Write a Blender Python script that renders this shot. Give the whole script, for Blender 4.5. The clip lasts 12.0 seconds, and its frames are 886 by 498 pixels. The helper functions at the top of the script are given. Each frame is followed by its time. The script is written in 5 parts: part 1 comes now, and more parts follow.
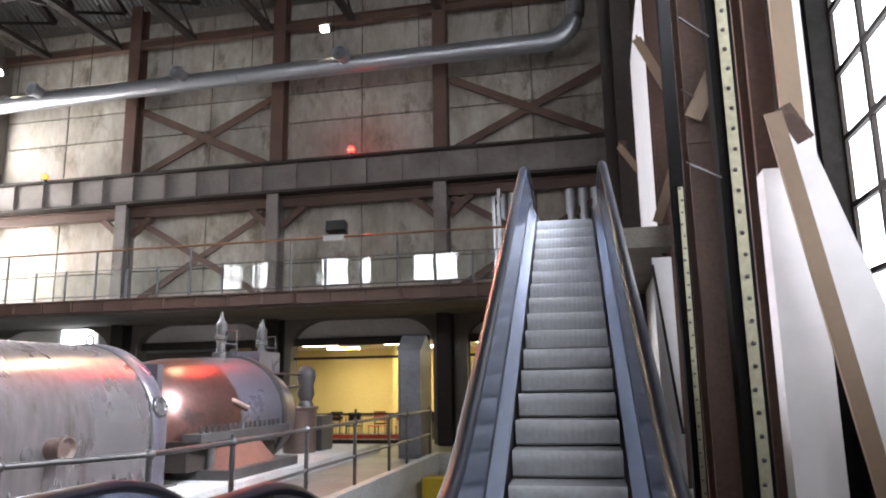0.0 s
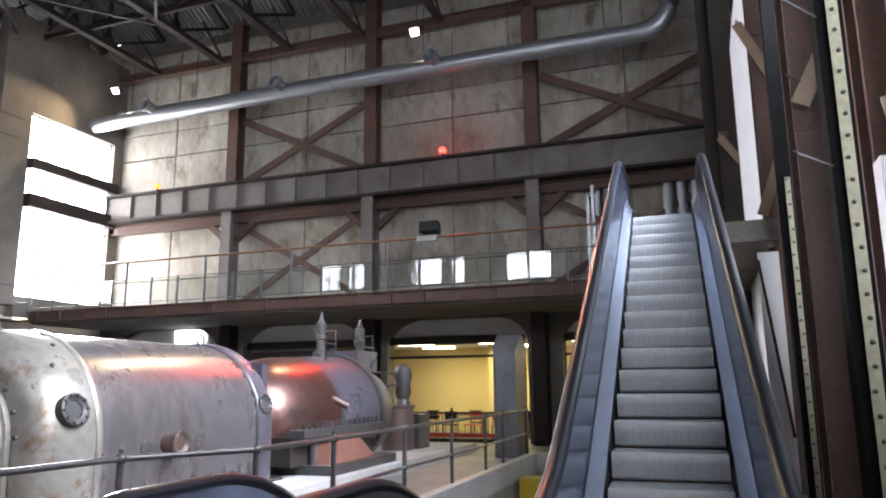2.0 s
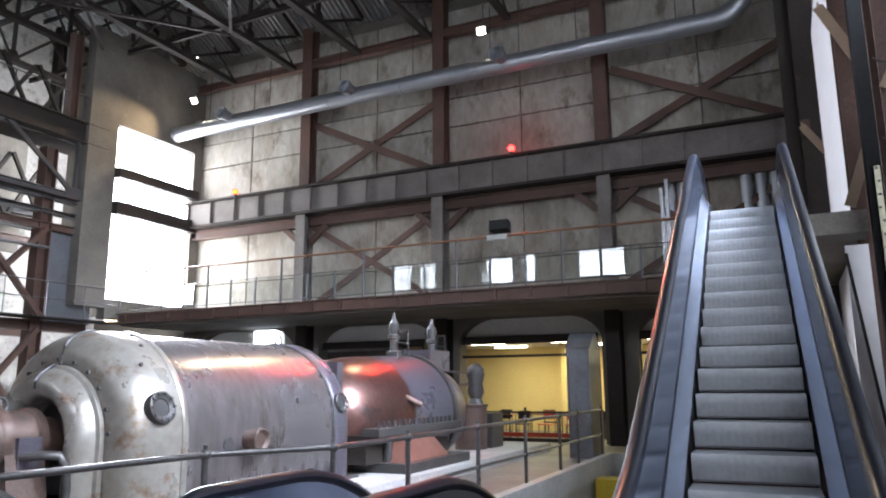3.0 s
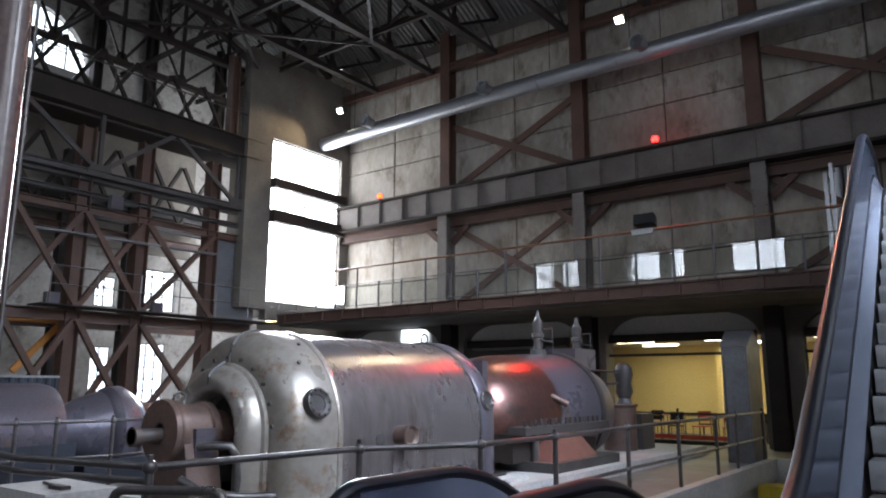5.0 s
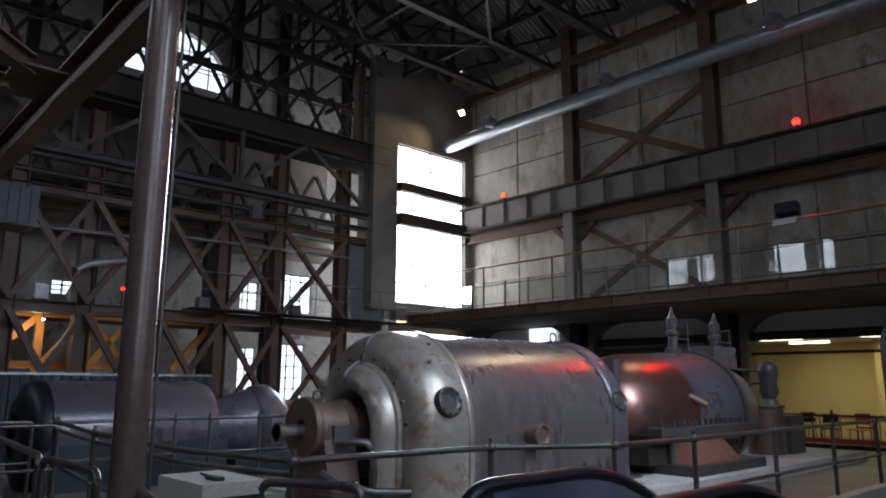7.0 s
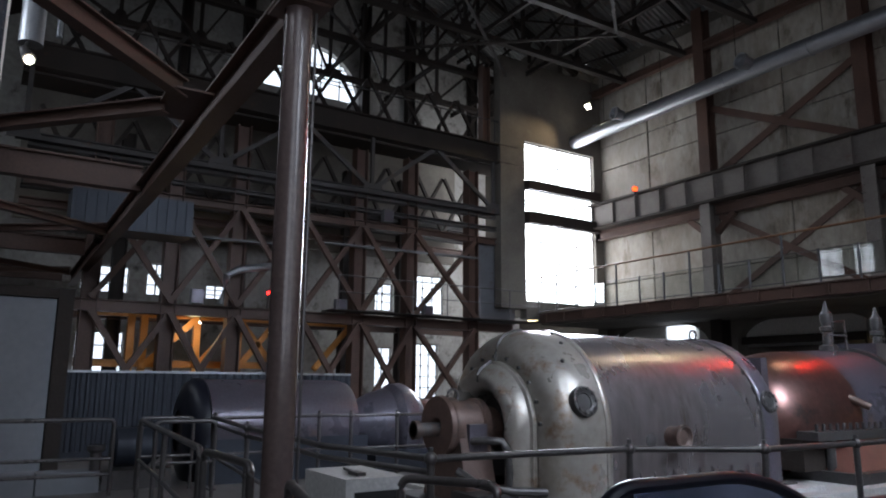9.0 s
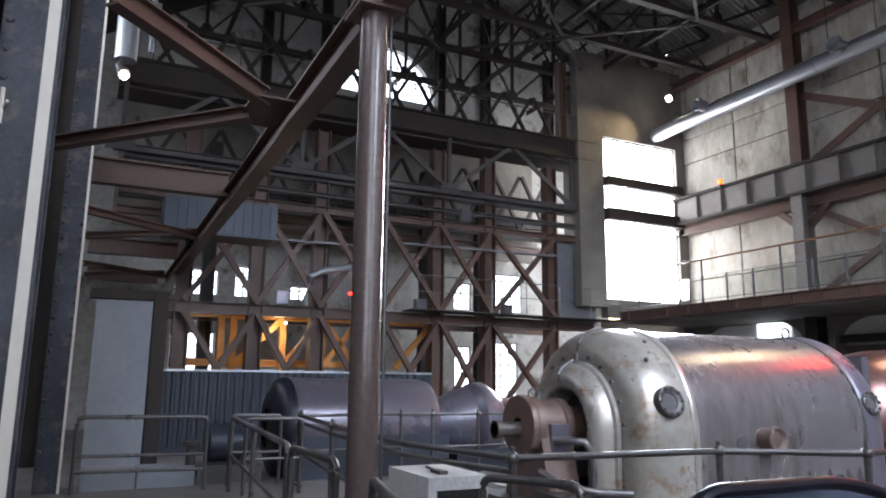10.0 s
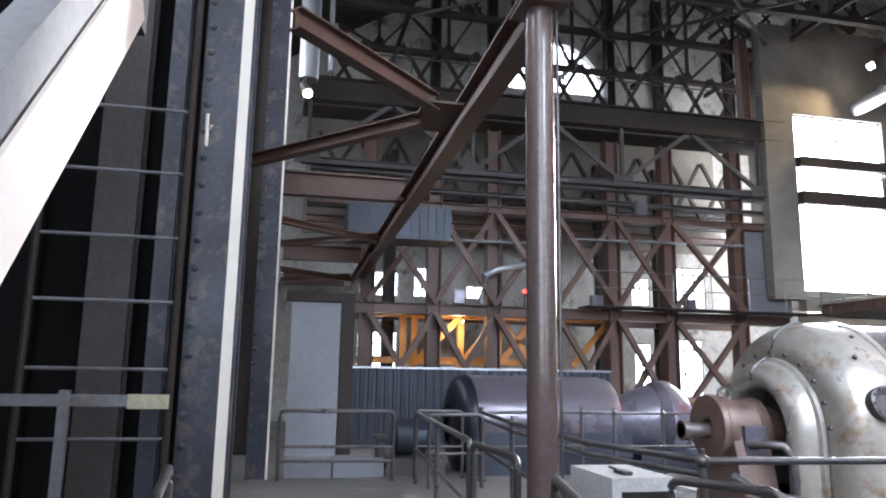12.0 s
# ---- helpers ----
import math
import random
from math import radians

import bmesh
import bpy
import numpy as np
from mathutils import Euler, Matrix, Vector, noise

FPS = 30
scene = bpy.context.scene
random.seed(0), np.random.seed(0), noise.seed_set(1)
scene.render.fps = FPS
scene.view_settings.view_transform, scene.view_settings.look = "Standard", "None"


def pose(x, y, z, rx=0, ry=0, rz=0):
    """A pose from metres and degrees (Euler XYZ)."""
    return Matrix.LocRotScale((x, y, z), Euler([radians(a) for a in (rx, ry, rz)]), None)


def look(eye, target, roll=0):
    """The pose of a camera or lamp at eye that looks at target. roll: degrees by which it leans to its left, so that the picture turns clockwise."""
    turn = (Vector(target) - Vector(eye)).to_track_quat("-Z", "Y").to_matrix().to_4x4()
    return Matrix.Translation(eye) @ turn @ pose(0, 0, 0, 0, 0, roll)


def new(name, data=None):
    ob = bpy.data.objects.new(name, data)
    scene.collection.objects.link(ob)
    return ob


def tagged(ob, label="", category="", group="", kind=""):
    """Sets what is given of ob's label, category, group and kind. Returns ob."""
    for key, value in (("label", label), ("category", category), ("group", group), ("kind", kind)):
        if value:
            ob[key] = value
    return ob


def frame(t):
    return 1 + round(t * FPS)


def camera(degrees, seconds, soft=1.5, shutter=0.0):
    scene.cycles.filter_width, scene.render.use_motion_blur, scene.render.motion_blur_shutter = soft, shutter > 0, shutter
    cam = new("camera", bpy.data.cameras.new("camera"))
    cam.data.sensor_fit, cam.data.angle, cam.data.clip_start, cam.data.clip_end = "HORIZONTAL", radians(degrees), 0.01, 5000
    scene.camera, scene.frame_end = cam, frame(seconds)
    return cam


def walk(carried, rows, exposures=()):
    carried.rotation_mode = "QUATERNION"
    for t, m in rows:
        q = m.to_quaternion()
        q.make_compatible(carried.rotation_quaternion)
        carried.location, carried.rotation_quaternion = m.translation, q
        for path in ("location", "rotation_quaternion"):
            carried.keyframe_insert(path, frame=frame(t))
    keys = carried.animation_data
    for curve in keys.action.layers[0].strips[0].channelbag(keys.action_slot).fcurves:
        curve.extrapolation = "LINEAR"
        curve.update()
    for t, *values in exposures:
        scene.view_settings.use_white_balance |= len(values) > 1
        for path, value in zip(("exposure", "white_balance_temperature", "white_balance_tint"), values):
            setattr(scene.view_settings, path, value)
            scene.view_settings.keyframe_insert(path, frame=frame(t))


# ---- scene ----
cam = camera(63.36, 12.0, soft=2.0)
walk(cam, [
    (0.0, pose(0, 0, 1.65, 100.79, 0.86, 12.32)),
    (0.5, pose(0, 0, 1.65, 100.82, 0.75, 13.85)),
    (1.0, pose(0, 0, 1.65, 100.83, 0.71, 15.11)),
    (1.5, pose(0, 0, 1.65, 100.81, 0.70, 17.19)),
    (2.0, pose(0, 0, 1.65, 100.82, 0.50, 19.79)),
    (2.5, pose(0, 0, 1.65, 100.82, 0.44, 22.10)),
    (3.0, pose(0, 0, 1.65, 100.80, 0.42, 25.48)),
    (5.0, pose(0, 0, 1.65, 100.71, -0.12, 36.82)),
    (5.5, pose(0, 0, 1.65, 100.69, -0.18, 39.09)),
    (6.0, pose(0, 0, 1.65, 100.66, -0.18, 42.01)),
    (6.5, pose(0, 0, 1.65, 100.62, -0.24, 44.47)),
    (7.0, pose(0, 0, 1.65, 100.61, -0.28, 46.95)),
    (9.0, pose(0, 0, 1.65, 100.48, -0.44, 57.36)),
    (9.5, pose(0, 0, 1.65, 100.44, -0.48, 60.12)),
    (10.0, pose(0, 0, 1.65, 100.36, -0.59, 63.66)),
    (10.5, pose(0, 0, 1.65, 100.29, -0.62, 66.53)),
    (11.0, pose(0, 0, 1.65, 100.23, -0.58, 70.47)),
    (11.5, pose(0, 0, 1.65, 100.09, -0.85, 74.23)),
    (12.0, pose(0, 0, 1.65, 99.99, -0.90, 77.57)),
], exposures=[
    (0.0, 1.10, 6350, 13), (1.5, 0.95, 6250, 12), (2.5, 0.90, 5900, 11), (3.2, 0.86, 5850, 11), (4.8, 0.16, 5850, 11), (5.5, -0.40, 5850, 11), (6.5, -0.82, 5850, 11),
    (7.2, -0.95, 5850, 11), (8.8, -0.85, 5850, 11), (9.5, -0.58, 5850, 11), (10.0, 0.34, 5850, 11), (10.5, 0.84, 5850, 11), (11.0, 1.02, 5850, 11), (12.0, 0.98, 5850, 11),
])

# world, sun and the light that enters at the windows
SUN_AZ, SUN_EL = 42.3, 12.0
world = bpy.data.worlds.new("world")
scene.world = world
world.use_nodes = True
wn = world.node_tree.nodes
sky = wn.new("ShaderNodeTexSky")
sky.sky_type, sky.sun_disc = "NISHITA", False
sky.sun_elevation, sky.sun_rotation = radians(SUN_EL), radians(-SUN_AZ)
world.node_tree.links.new(sky.outputs[0], wn["Background"].inputs[0])
wn["Background"].inputs[1].default_value = 0.15


def lamp(name, kind, energy, color, m, **more):
    data = bpy.data.lights.new(name, kind)
    data.energy, data.color = energy, color
    for k, v in more.items():
        if k == "size":
            data.size = v
        elif k == "size_y":
            data.shape, data.size_y = "RECTANGLE", v
        elif k == "angle":
            data.angle = v
        elif k == "cone":
            data.spot_size, data.spot_blend = v, 0.6
        elif k == "spread":
            data.spread = v
        elif k == "radius":
            data.shadow_soft_size = v
    ob = new(name, data)
    ob.matrix_world = m
    return ob


sun_way = Vector((math.sin(radians(SUN_AZ)), -math.cos(radians(SUN_AZ)), -math.tan(radians(SUN_EL))))
lamp("sun", "SUN", 4.0, (1.0, 0.93, 0.82), look((-30, 30, 20), Vector((-30, 30, 20)) + sun_way), angle=radians(0.6))
# sky light in the openings: corner window, east windows, south windows, gable arch
DAY = (0.93, 0.96, 1.0)
lamp("corner_window_light", "AREA", 1150, DAY, look((-20.1, 18.5, 7.6), (-6, 7, 2)), size=2.7, size_y=6.0, spread=radians(105))
lamp("east_window_light", "AREA", 290, (0.86, 0.93, 1.0), look((1.8, 4.4, 6.4), (-10, 7.0, 0)), size=3.4, size_y=8.0, spread=radians(84))
lamp("east_window_light", "AREA", 980, (0.86, 0.93, 1.0), look((1.8, 9.1, 7.0), (-10, 11.0, 0)), size=3.0, size_y=8.0, spread=radians(84))
# added fill at the unseen first bay, to brighten steps and south faces
lamp("east_window_light", "AREA", 9, (0.9, 0.94, 1.0), look((1.8, -0.4, 5.0), (0.6, 6.0, 2.0)), size=2.6, size_y=6.0)
lamp("south_window_light", "AREA", 60, DAY, look((-8.7, -2.9, 8.4), (-9, 15, 7)), size=3.0, size_y=2.0)
lamp("south_window_light", "AREA", 60, DAY, look((-13.8, -2.9, 8.4), (-11, 15, 6)), size=3.0, size_y=2.0)
lamp("south_window_light", "AREA", 25, DAY, look((-3.2, -2.9, 8.4), (-6, 15, 5)), size=3.0, size_y=2.0)
lamp("gable_window_light", "AREA", 30, DAY, look((-25.6, 10.3, 13.95), (-10, 10, 6)), size=3.2, size_y=1.6)
# ---- materials ----
def material(name, base, alt=None, rough=0.6, metal=0.0, big=0.6, fine=25.0, bump=0.15, streak=0.0, rust=None, rust_at=0.62, island=0.0, spec=0.4, grain=0.45, rvar=0.15):
    m = bpy.data.materials.new(name)
    m.use_nodes = True
    nt = m.node_tree
    n, k = nt.nodes, nt.links
    bsdf = n["Principled BSDF"]
    geo = n.new("ShaderNodeNewGeometry")
    mp = n.new("ShaderNodeMapping")
    mp.inputs["Scale"].default_value = (1, 1, 1 - streak)
    k.new(geo.outputs["Position"], mp.inputs["Vector"])
    n1 = n.new("ShaderNodeTexNoise")
    n1.inputs["Scale"].default_value, n1.inputs["Detail"].default_value, n1.inputs["Roughness"].default_value = big, 6, 0.65
    k.new(mp.outputs[0], n1.inputs["Vector"])
    n2 = n.new("ShaderNodeTexNoise")
    n2.inputs["Scale"].default_value, n2.inputs["Detail"].default_value = fine, 4
    k.new(mp.outputs[0], n2.inputs["Vector"])
    ramp = n.new("ShaderNodeValToRGB")
    ramp.color_ramp.elements[0].position, ramp.color_ramp.elements[1].position = 0.34, 0.68
    ramp.color_ramp.elements[0].color = (*base, 1)
    ramp.color_ramp.elements[1].color = (*(alt or [c * 0.7 for c in base]), 1)
    k.new(n1.outputs[0], ramp.inputs[0])
    col = ramp.outputs[0]
    if rust:
        r2 = n.new("ShaderNodeValToRGB")
        r2.color_ramp.elements[0].position, r2.color_ramp.elements[1].position = rust_at - 0.06, rust_at + 0.06
        n3 = n.new("ShaderNodeTexNoise")
        n3.inputs["Scale"].default_value, n3.inputs["Detail"].default_value, n3.inputs["Roughness"].default_value = big * 2.7, 8, 0.7
        k.new(mp.outputs[0], n3.inputs["Vector"])
        k.new(n3.outputs[0], r2.inputs[0])
        mx = n.new("ShaderNodeMix")
        mx.data_type = "RGBA"
        k.new(r2.outputs[0], mx.inputs[0])
        k.new(col, mx.inputs[6])
        mx.inputs[7].default_value = (*rust, 1)
        col = mx.outputs[2]
    mul = n.new("ShaderNodeMix")
    mul.data_type, mul.blend_type = "RGBA", "MULTIPLY"
    mul.inputs[0].default_value = grain
    k.new(col, mul.inputs[6])
    f2 = n.new("ShaderNodeMapRange")
    f2.inputs[1].default_value, f2.inputs[2].default_value, f2.inputs[3].default_value, f2.inputs[4].default_value = 0.3, 0.7, 0.55, 1.15
    k.new(n2.outputs[0], f2.inputs[0])
    k.new(f2.outputs[0], mul.inputs[7])
    col = mul.outputs[2]
    if island:
        info = n.new("ShaderNodeObjectInfo")
        f3 = n.new("ShaderNodeMapRange")
        f3.inputs[3].default_value, f3.inputs[4].default_value = 1 - island, 1 + island * 0.5
        k.new(info.outputs["Random"], f3.inputs[0])
        m3 = n.new("ShaderNodeMix")
        m3.data_type, m3.blend_type = "RGBA", "MULTIPLY"
        m3.inputs[0].default_value = 1
        k.new(col, m3.inputs[6])
        k.new(f3.outputs[0], m3.inputs[7])
        col = m3.outputs[2]
    k.new(col, bsdf.inputs["Base Color"])
    rr = n.new("ShaderNodeMapRange")
    rr.inputs[3].default_value, rr.inputs[4].default_value = max(0.03, rough - rvar), min(1, rough + rvar)
    k.new(n1.outputs[0], rr.inputs[0])
    k.new(rr.outputs[0], bsdf.inputs["Roughness"])
    bsdf.inputs["Metallic"].default_value = metal
    bsdf.inputs["Specular IOR Level"].default_value = spec
    if bump:
        b = n.new("ShaderNodeBump")
        b.inputs["Strength"].default_value, b.inputs["Distance"].default_value = bump, 0.02
        k.new(n2.outputs[0], b.inputs["Height"])
        k.new(b.outputs[0], bsdf.inputs["Normal"])
    return m


def glow(name, color, strength):
    m = bpy.data.materials.new(name)
    m.use_nodes = True
    b = m.node_tree.nodes["Principled BSDF"]
    b.inputs["Base Color"].default_value = (*color, 1)
    b.inputs["Emission Color"].default_value = (*color, 1)
    b.inputs["Emission Strength"].default_value = strength
    return m


def clear(name, tint, rough=0.02):
    m = bpy.data.materials.new(name)
    m.use_nodes = True
    b = m.node_tree.nodes["Principled BSDF"]
    b.inputs["Base Color"].default_value = (*tint, 1)
    b.inputs["Transmission Weight"].default_value = 1
    b.inputs["Roughness"].default_value = rough
    b.inputs["IOR"].default_value = 1.45
    return m


BROWN = material("brown_steel_paint", (0.115, 0.066, 0.05), (0.075, 0.047, 0.038), 0.5, rust=(0.17, 0.12, 0.09), rust_at=0.7, bump=0.1, spec=0.25)
GABLE = material("sooty_pale_concrete", (0.42, 0.40, 0.37), (0.29, 0.27, 0.25), 0.9, big=0.4, fine=6, bump=0.2, rust=(0.10, 0.09, 0.08), rust_at=0.6)
RIVST = material("dark_blue_grey_steel", (0.05, 0.054, 0.07), (0.034, 0.035, 0.043), 0.4, 0.2, big=1.3, bump=0.08, rust=(0.10, 0.082, 0.08), rust_at=0.58, spec=0.3)
DARK = material("sooty_steel", (0.028, 0.024, 0.022), (0.045, 0.035, 0.03), 0.6, rust=(0.085, 0.05, 0.035), rust_at=0.66, bump=0.1, spec=0.15)
UMBER = material("umber_steel_paint", (0.06, 0.051, 0.05), (0.04, 0.035, 0.034), 0.6, bump=0.05, rust=(0.09, 0.06, 0.05), rust_at=0.66, spec=0.2)
TRUSSG = material("sooty_grey_truss_paint", (0.085, 0.08, 0.08), (0.06, 0.054, 0.052), 0.6, bump=0.08, rust=(0.1, 0.065, 0.05), rust_at=0.62, spec=0.2)
GREYST = material("grey_riveted_steel", (0.16, 0.165, 0.18), (0.10, 0.095, 0.10), 0.45, rust=(0.11, 0.08, 0.07), rust_at=0.6, bump=0.08)
CONC = material("stained_concrete", (0.45, 0.415, 0.365), (0.25, 0.215, 0.175), 0.9, big=0.55, fine=7, bump=0.5, streak=0.55, rust=(0.17, 0.14, 0.11), rust_at=0.6, island=0.22)
CONCD = material("grey_girder_paint", (0.19, 0.17, 0.155), (0.125, 0.105, 0.095), 0.75, rust=(0.12, 0.08, 0.06), rust_at=0.66, big=0.8, bump=0.15)
PIER = material("dark_concrete", (0.20, 0.18, 0.155), (0.13, 0.115, 0.10), 0.85, rust=(0.25, 0.24, 0.21), rust_at=0.68, bump=0.3, spec=0.2)
FLOOR = material("worn_concrete_floor", (0.19, 0.18, 0.175), (0.125, 0.118, 0.115), 0.5, big=0.5, bump=0.08, rust=(0.36, 0.34, 0.32), rust_at=0.66)
WHITEC = material("white_painted_concrete", (0.5, 0.5, 0.49), (0.38, 0.37, 0.36), 0.7, rust=(0.25, 0.21, 0.18), rust_at=0.68, bump=0.2)
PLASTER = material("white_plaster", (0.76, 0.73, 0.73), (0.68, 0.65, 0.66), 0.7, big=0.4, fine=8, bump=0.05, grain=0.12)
# ivory colour for steel faces that the low sun whitens
IVORY = material("sunlit_ivory_steel", (0.80, 0.74, 0.66), (0.70, 0.63, 0.56), 0.5, big=0.5, fine=7, bump=0.04, grain=0.15, rust=(0.4, 0.3, 0.24), rust_at=0.74)
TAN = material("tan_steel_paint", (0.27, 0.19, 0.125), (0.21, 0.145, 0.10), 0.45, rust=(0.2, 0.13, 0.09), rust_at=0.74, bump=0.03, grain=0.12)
CREAM = material("cream_wall", (0.66, 0.53, 0.26), (0.6, 0.47, 0.22), 0.85, big=0.3, bump=0.05)
ROOFM = material("corrugated_roof", (0.2, 0.2, 0.19), (0.13, 0.125, 0.12), 0.5, 0.3, rust=(0.13, 0.09, 0.07), rust_at=0.62, bump=0.1)
PIPEM = material("galvanised_pipe", (0.40, 0.41, 0.43), (0.32, 0.33, 0.35), 0.36, 0.75, big=0.8, fine=60, bump=0.03)
GENM = material("worn_generator_steel", (0.32, 0.295, 0.31), (0.215, 0.185, 0.185), 0.27, 0.75, big=0.9, fine=9, bump=0.004, streak=0.72, rust=(0.16, 0.125, 0.115), rust_at=0.61, spec=0.7, grain=0.4)
ENDM = material("pale_worn_end_casing", (0.40, 0.375, 0.345), (0.27, 0.235, 0.20), 0.3, 0.45, big=1.1, fine=9, bump=0.008, rust=(0.2, 0.125, 0.08), rust_at=0.6, spec=0.7, grain=0.35)
REDM = material("oxide_red_casing", (0.26, 0.12, 0.10), (0.17, 0.10, 0.09), 0.3, 0.85, big=0.8, fine=10, bump=0.004, rust=(0.11, 0.08, 0.075), rust_at=0.6, spec=0.7)
IRON = material("dark_cast_iron", (0.10, 0.095, 0.095), (0.06, 0.055, 0.055), 0.45, 0.4, bump=0.1, rust=(0.14, 0.09, 0.07), rust_at=0.64)
# blue cast in this grey paints in the reflected window light
BLUEG = material("blue_lit_grey_casing", (0.135, 0.13, 0.165), (0.105, 0.085, 0.095), 0.3, 0.45, bump=0.05, rust=(0.2, 0.13, 0.10), rust_at=0.68)
RAILM = material("rail_tube_steel", (0.13, 0.12, 0.12), (0.09, 0.085, 0.085), 0.32, 0.6, big=2.0, bump=0.04, rust=(0.15, 0.10, 0.08), rust_at=0.7)
# blue base colours paint in the windows' reflection; the deck steel is the brighter
STEELB = material("sky_tinted_brushed_stainless", (0.26, 0.31, 0.45), (0.23, 0.27, 0.39), 0.2, 0.9, big=1.0, fine=80, bump=0.01, grain=0.12, rvar=0.05)
STEELD = material("bright_sky_tinted_stainless", (0.56, 0.63, 0.8), (0.5, 0.56, 0.72), 0.24, 0.85, big=1.0, fine=80, bump=0.01, grain=0.12, rvar=0.05)
STEPM = material("grooved_step_metal", (0.375, 0.375, 0.375), (0.31, 0.31, 0.315), 0.5, 0.35, big=1.5, bump=0.03, grain=0.25)
RUBBER = material("black_rubber_handrail", (0.008, 0.009, 0.016), (0.013, 0.014, 0.022), 0.38, 0.0, bump=0.02, spec=0.3)
SKIRT = material("dark_skirt_panel", (0.035, 0.035, 0.045), (0.05, 0.05, 0.06), 0.3, 0.5, bump=0.02)
YELLOW = material("yellow_paint", (0.62, 0.45, 0.03), (0.5, 0.36, 0.03), 0.55, bump=0.05)
ORANGE = material("orange_steel_paint", (0.62, 0.27, 0.05), (0.5, 0.2, 0.04), 0.5, bump=0.06, rust=(0.3, 0.13, 0.05), rust_at=0.68)
FENCE = material("dark_ribbed_cladding", (0.034, 0.04, 0.055), (0.025, 0.029, 0.04), 0.5, 0.3, bump=0.05)
# near-black: puts shade into the colour of gaps and shaded steel
PITCH = material("shade_black", (0.006, 0.006, 0.0065), (0.011, 0.01, 0.01), 0.8, bump=0.1, spec=0.05)
SOOT = material("soot_covered_brick", (0.016, 0.015, 0.014), (0.03, 0.027, 0.025), 0.9, big=1.2, fine=14, bump=0.4, spec=0.08, rust=(0.05, 0.045, 0.042), rust_at=0.68)
BLACK = material("black_plastic", (0.02, 0.02, 0.022), (0.03, 0.03, 0.03), 0.5, bump=0.05, spec=0.12)
SLABG = material("grey_white_board", (0.25, 0.26, 0.285), (0.2, 0.21, 0.235), 0.7, big=0.6, fine=8, bump=0.04, grain=0.15)
REDP = material("worn_red_paint", (0.20, 0.085, 0.065), (0.15, 0.07, 0.056), 0.45, 0.0, big=1.0, fine=8, bump=0.05, rust=(0.14, 0.09, 0.075), rust_at=0.63)
RUSTY = material("rusty_brown_iron", (0.16, 0.10, 0.08), (0.11, 0.075, 0.065), 0.45, 0.3, big=1.5, bump=0.08, rust=(0.07, 0.06, 0.055), rust_at=0.6)
WOOD = material("varnished_handrail_wood", (0.24, 0.12, 0.06), (0.18, 0.09, 0.045), 0.4, bump=0.05)
CEIL = material("white_ceiling_paint", (0.72, 0.70, 0.66), (0.66, 0.64, 0.6), 0.9, bump=0.05)
REDCH = material("red_plastic", (0.5, 0.06, 0.03), (0.4, 0.05, 0.03), 0.4, bump=0.02)
GLASS = clear("clear_glass", (0.93, 0.97, 0.96))
SKYPANE = glow("bright_sky_pane", (0.93, 0.97, 1.0), 3.0)
SOUTHPANE = glow("south_sky_pane", (0.95, 0.98, 1.0), 9.0)
SUNPANE = glow("sunlit_sky_pane", (1.0, 0.99, 0.96), 14.0)
LAMPW = glow("lamp_white", (1.0, 0.86, 0.62), 25.0)
LAMPR = glow("lamp_red", (1.0, 0.006, 0.003), 30.0)
LAMPO = glow("lamp_orange", (1.0, 0.09, 0.006), 5.0)
TUBE = glow("ceiling_tube", (1.0, 0.93, 0.62), 6.0)


POSTM = material("gloss_brown_post_paint", (0.125, 0.092, 0.085), (0.10, 0.073, 0.07), 0.22, 0.1, big=1.2, bump=0.02, spec=0.7)


# ---- mesh helpers ----
def box(bm, x0, x1, y0, y1, z0, z1):
    v = [bm.verts.new((x, y, z)) for z in (z0, z1) for y in (y0, y1) for x in (x0, x1)]
    for f in ((0, 2, 3, 1), (4, 5, 7, 6), (0, 1, 5, 4), (2, 6, 7, 3), (0, 4, 6, 2), (1, 3, 7, 5)):
        bm.faces.new([v[i] for i in f])
    return v


def axes(p, q, up=(0, 0, 1)):
    d = (Vector(q) - Vector(p)).normalized()
    u = Vector(up)
    if abs(d.dot(u)) > 0.98:
        u = Vector((0, 1, 0)) if abs(d.y) < 0.9 else Vector((1, 0, 0))
    s = d.cross(u).normalized()
    return d, s, s.cross(d)


def prism(bm, p, q, outline, up=(0, 0, 1)):
    """An outline in (side, up) metres, drawn along from p to q."""
    d, s, u = axes(p, q, up)
    a = [bm.verts.new(Vector(p) + s * x + u * y) for x, y in outline]
    b = [bm.verts.new(Vector(q) + s * x + u * y) for x, y in outline]
    n = len(outline)
    for i in range(n):
        bm.faces.new((a[i], a[(i + 1) % n], b[(i + 1) % n], b[i]))
    bm.faces.new(a[::-1])
    bm.faces.new(b)


def bar(bm, p, q, w, h, up=(0, 0, 1)):
    prism(bm, p, q, [(-w / 2, -h / 2), (w / 2, -h / 2), (w / 2, h / 2), (-w / 2, h / 2)], up)


def ibeam(bm, p, q, w, h, t=0.03, up=(0, 0, 1)):
    a, b = w / 2, h / 2
    c = t / 2
    prism(bm, p, q, [(-a, -b), (a, -b), (a, -b + t), (c, -b + t), (c, b - t), (a, b - t), (a, b), (-a, b), (-a, b - t), (-c, b - t), (-c, -b + t), (-a, -b + t)], up)


def angle_bar(bm, p, q, w, t=0.02, up=(0, 0, 1)):
    prism(bm, p, q, [(0, 0), (w, 0), (w, t), (t, t), (t, w), (0, w)], up)


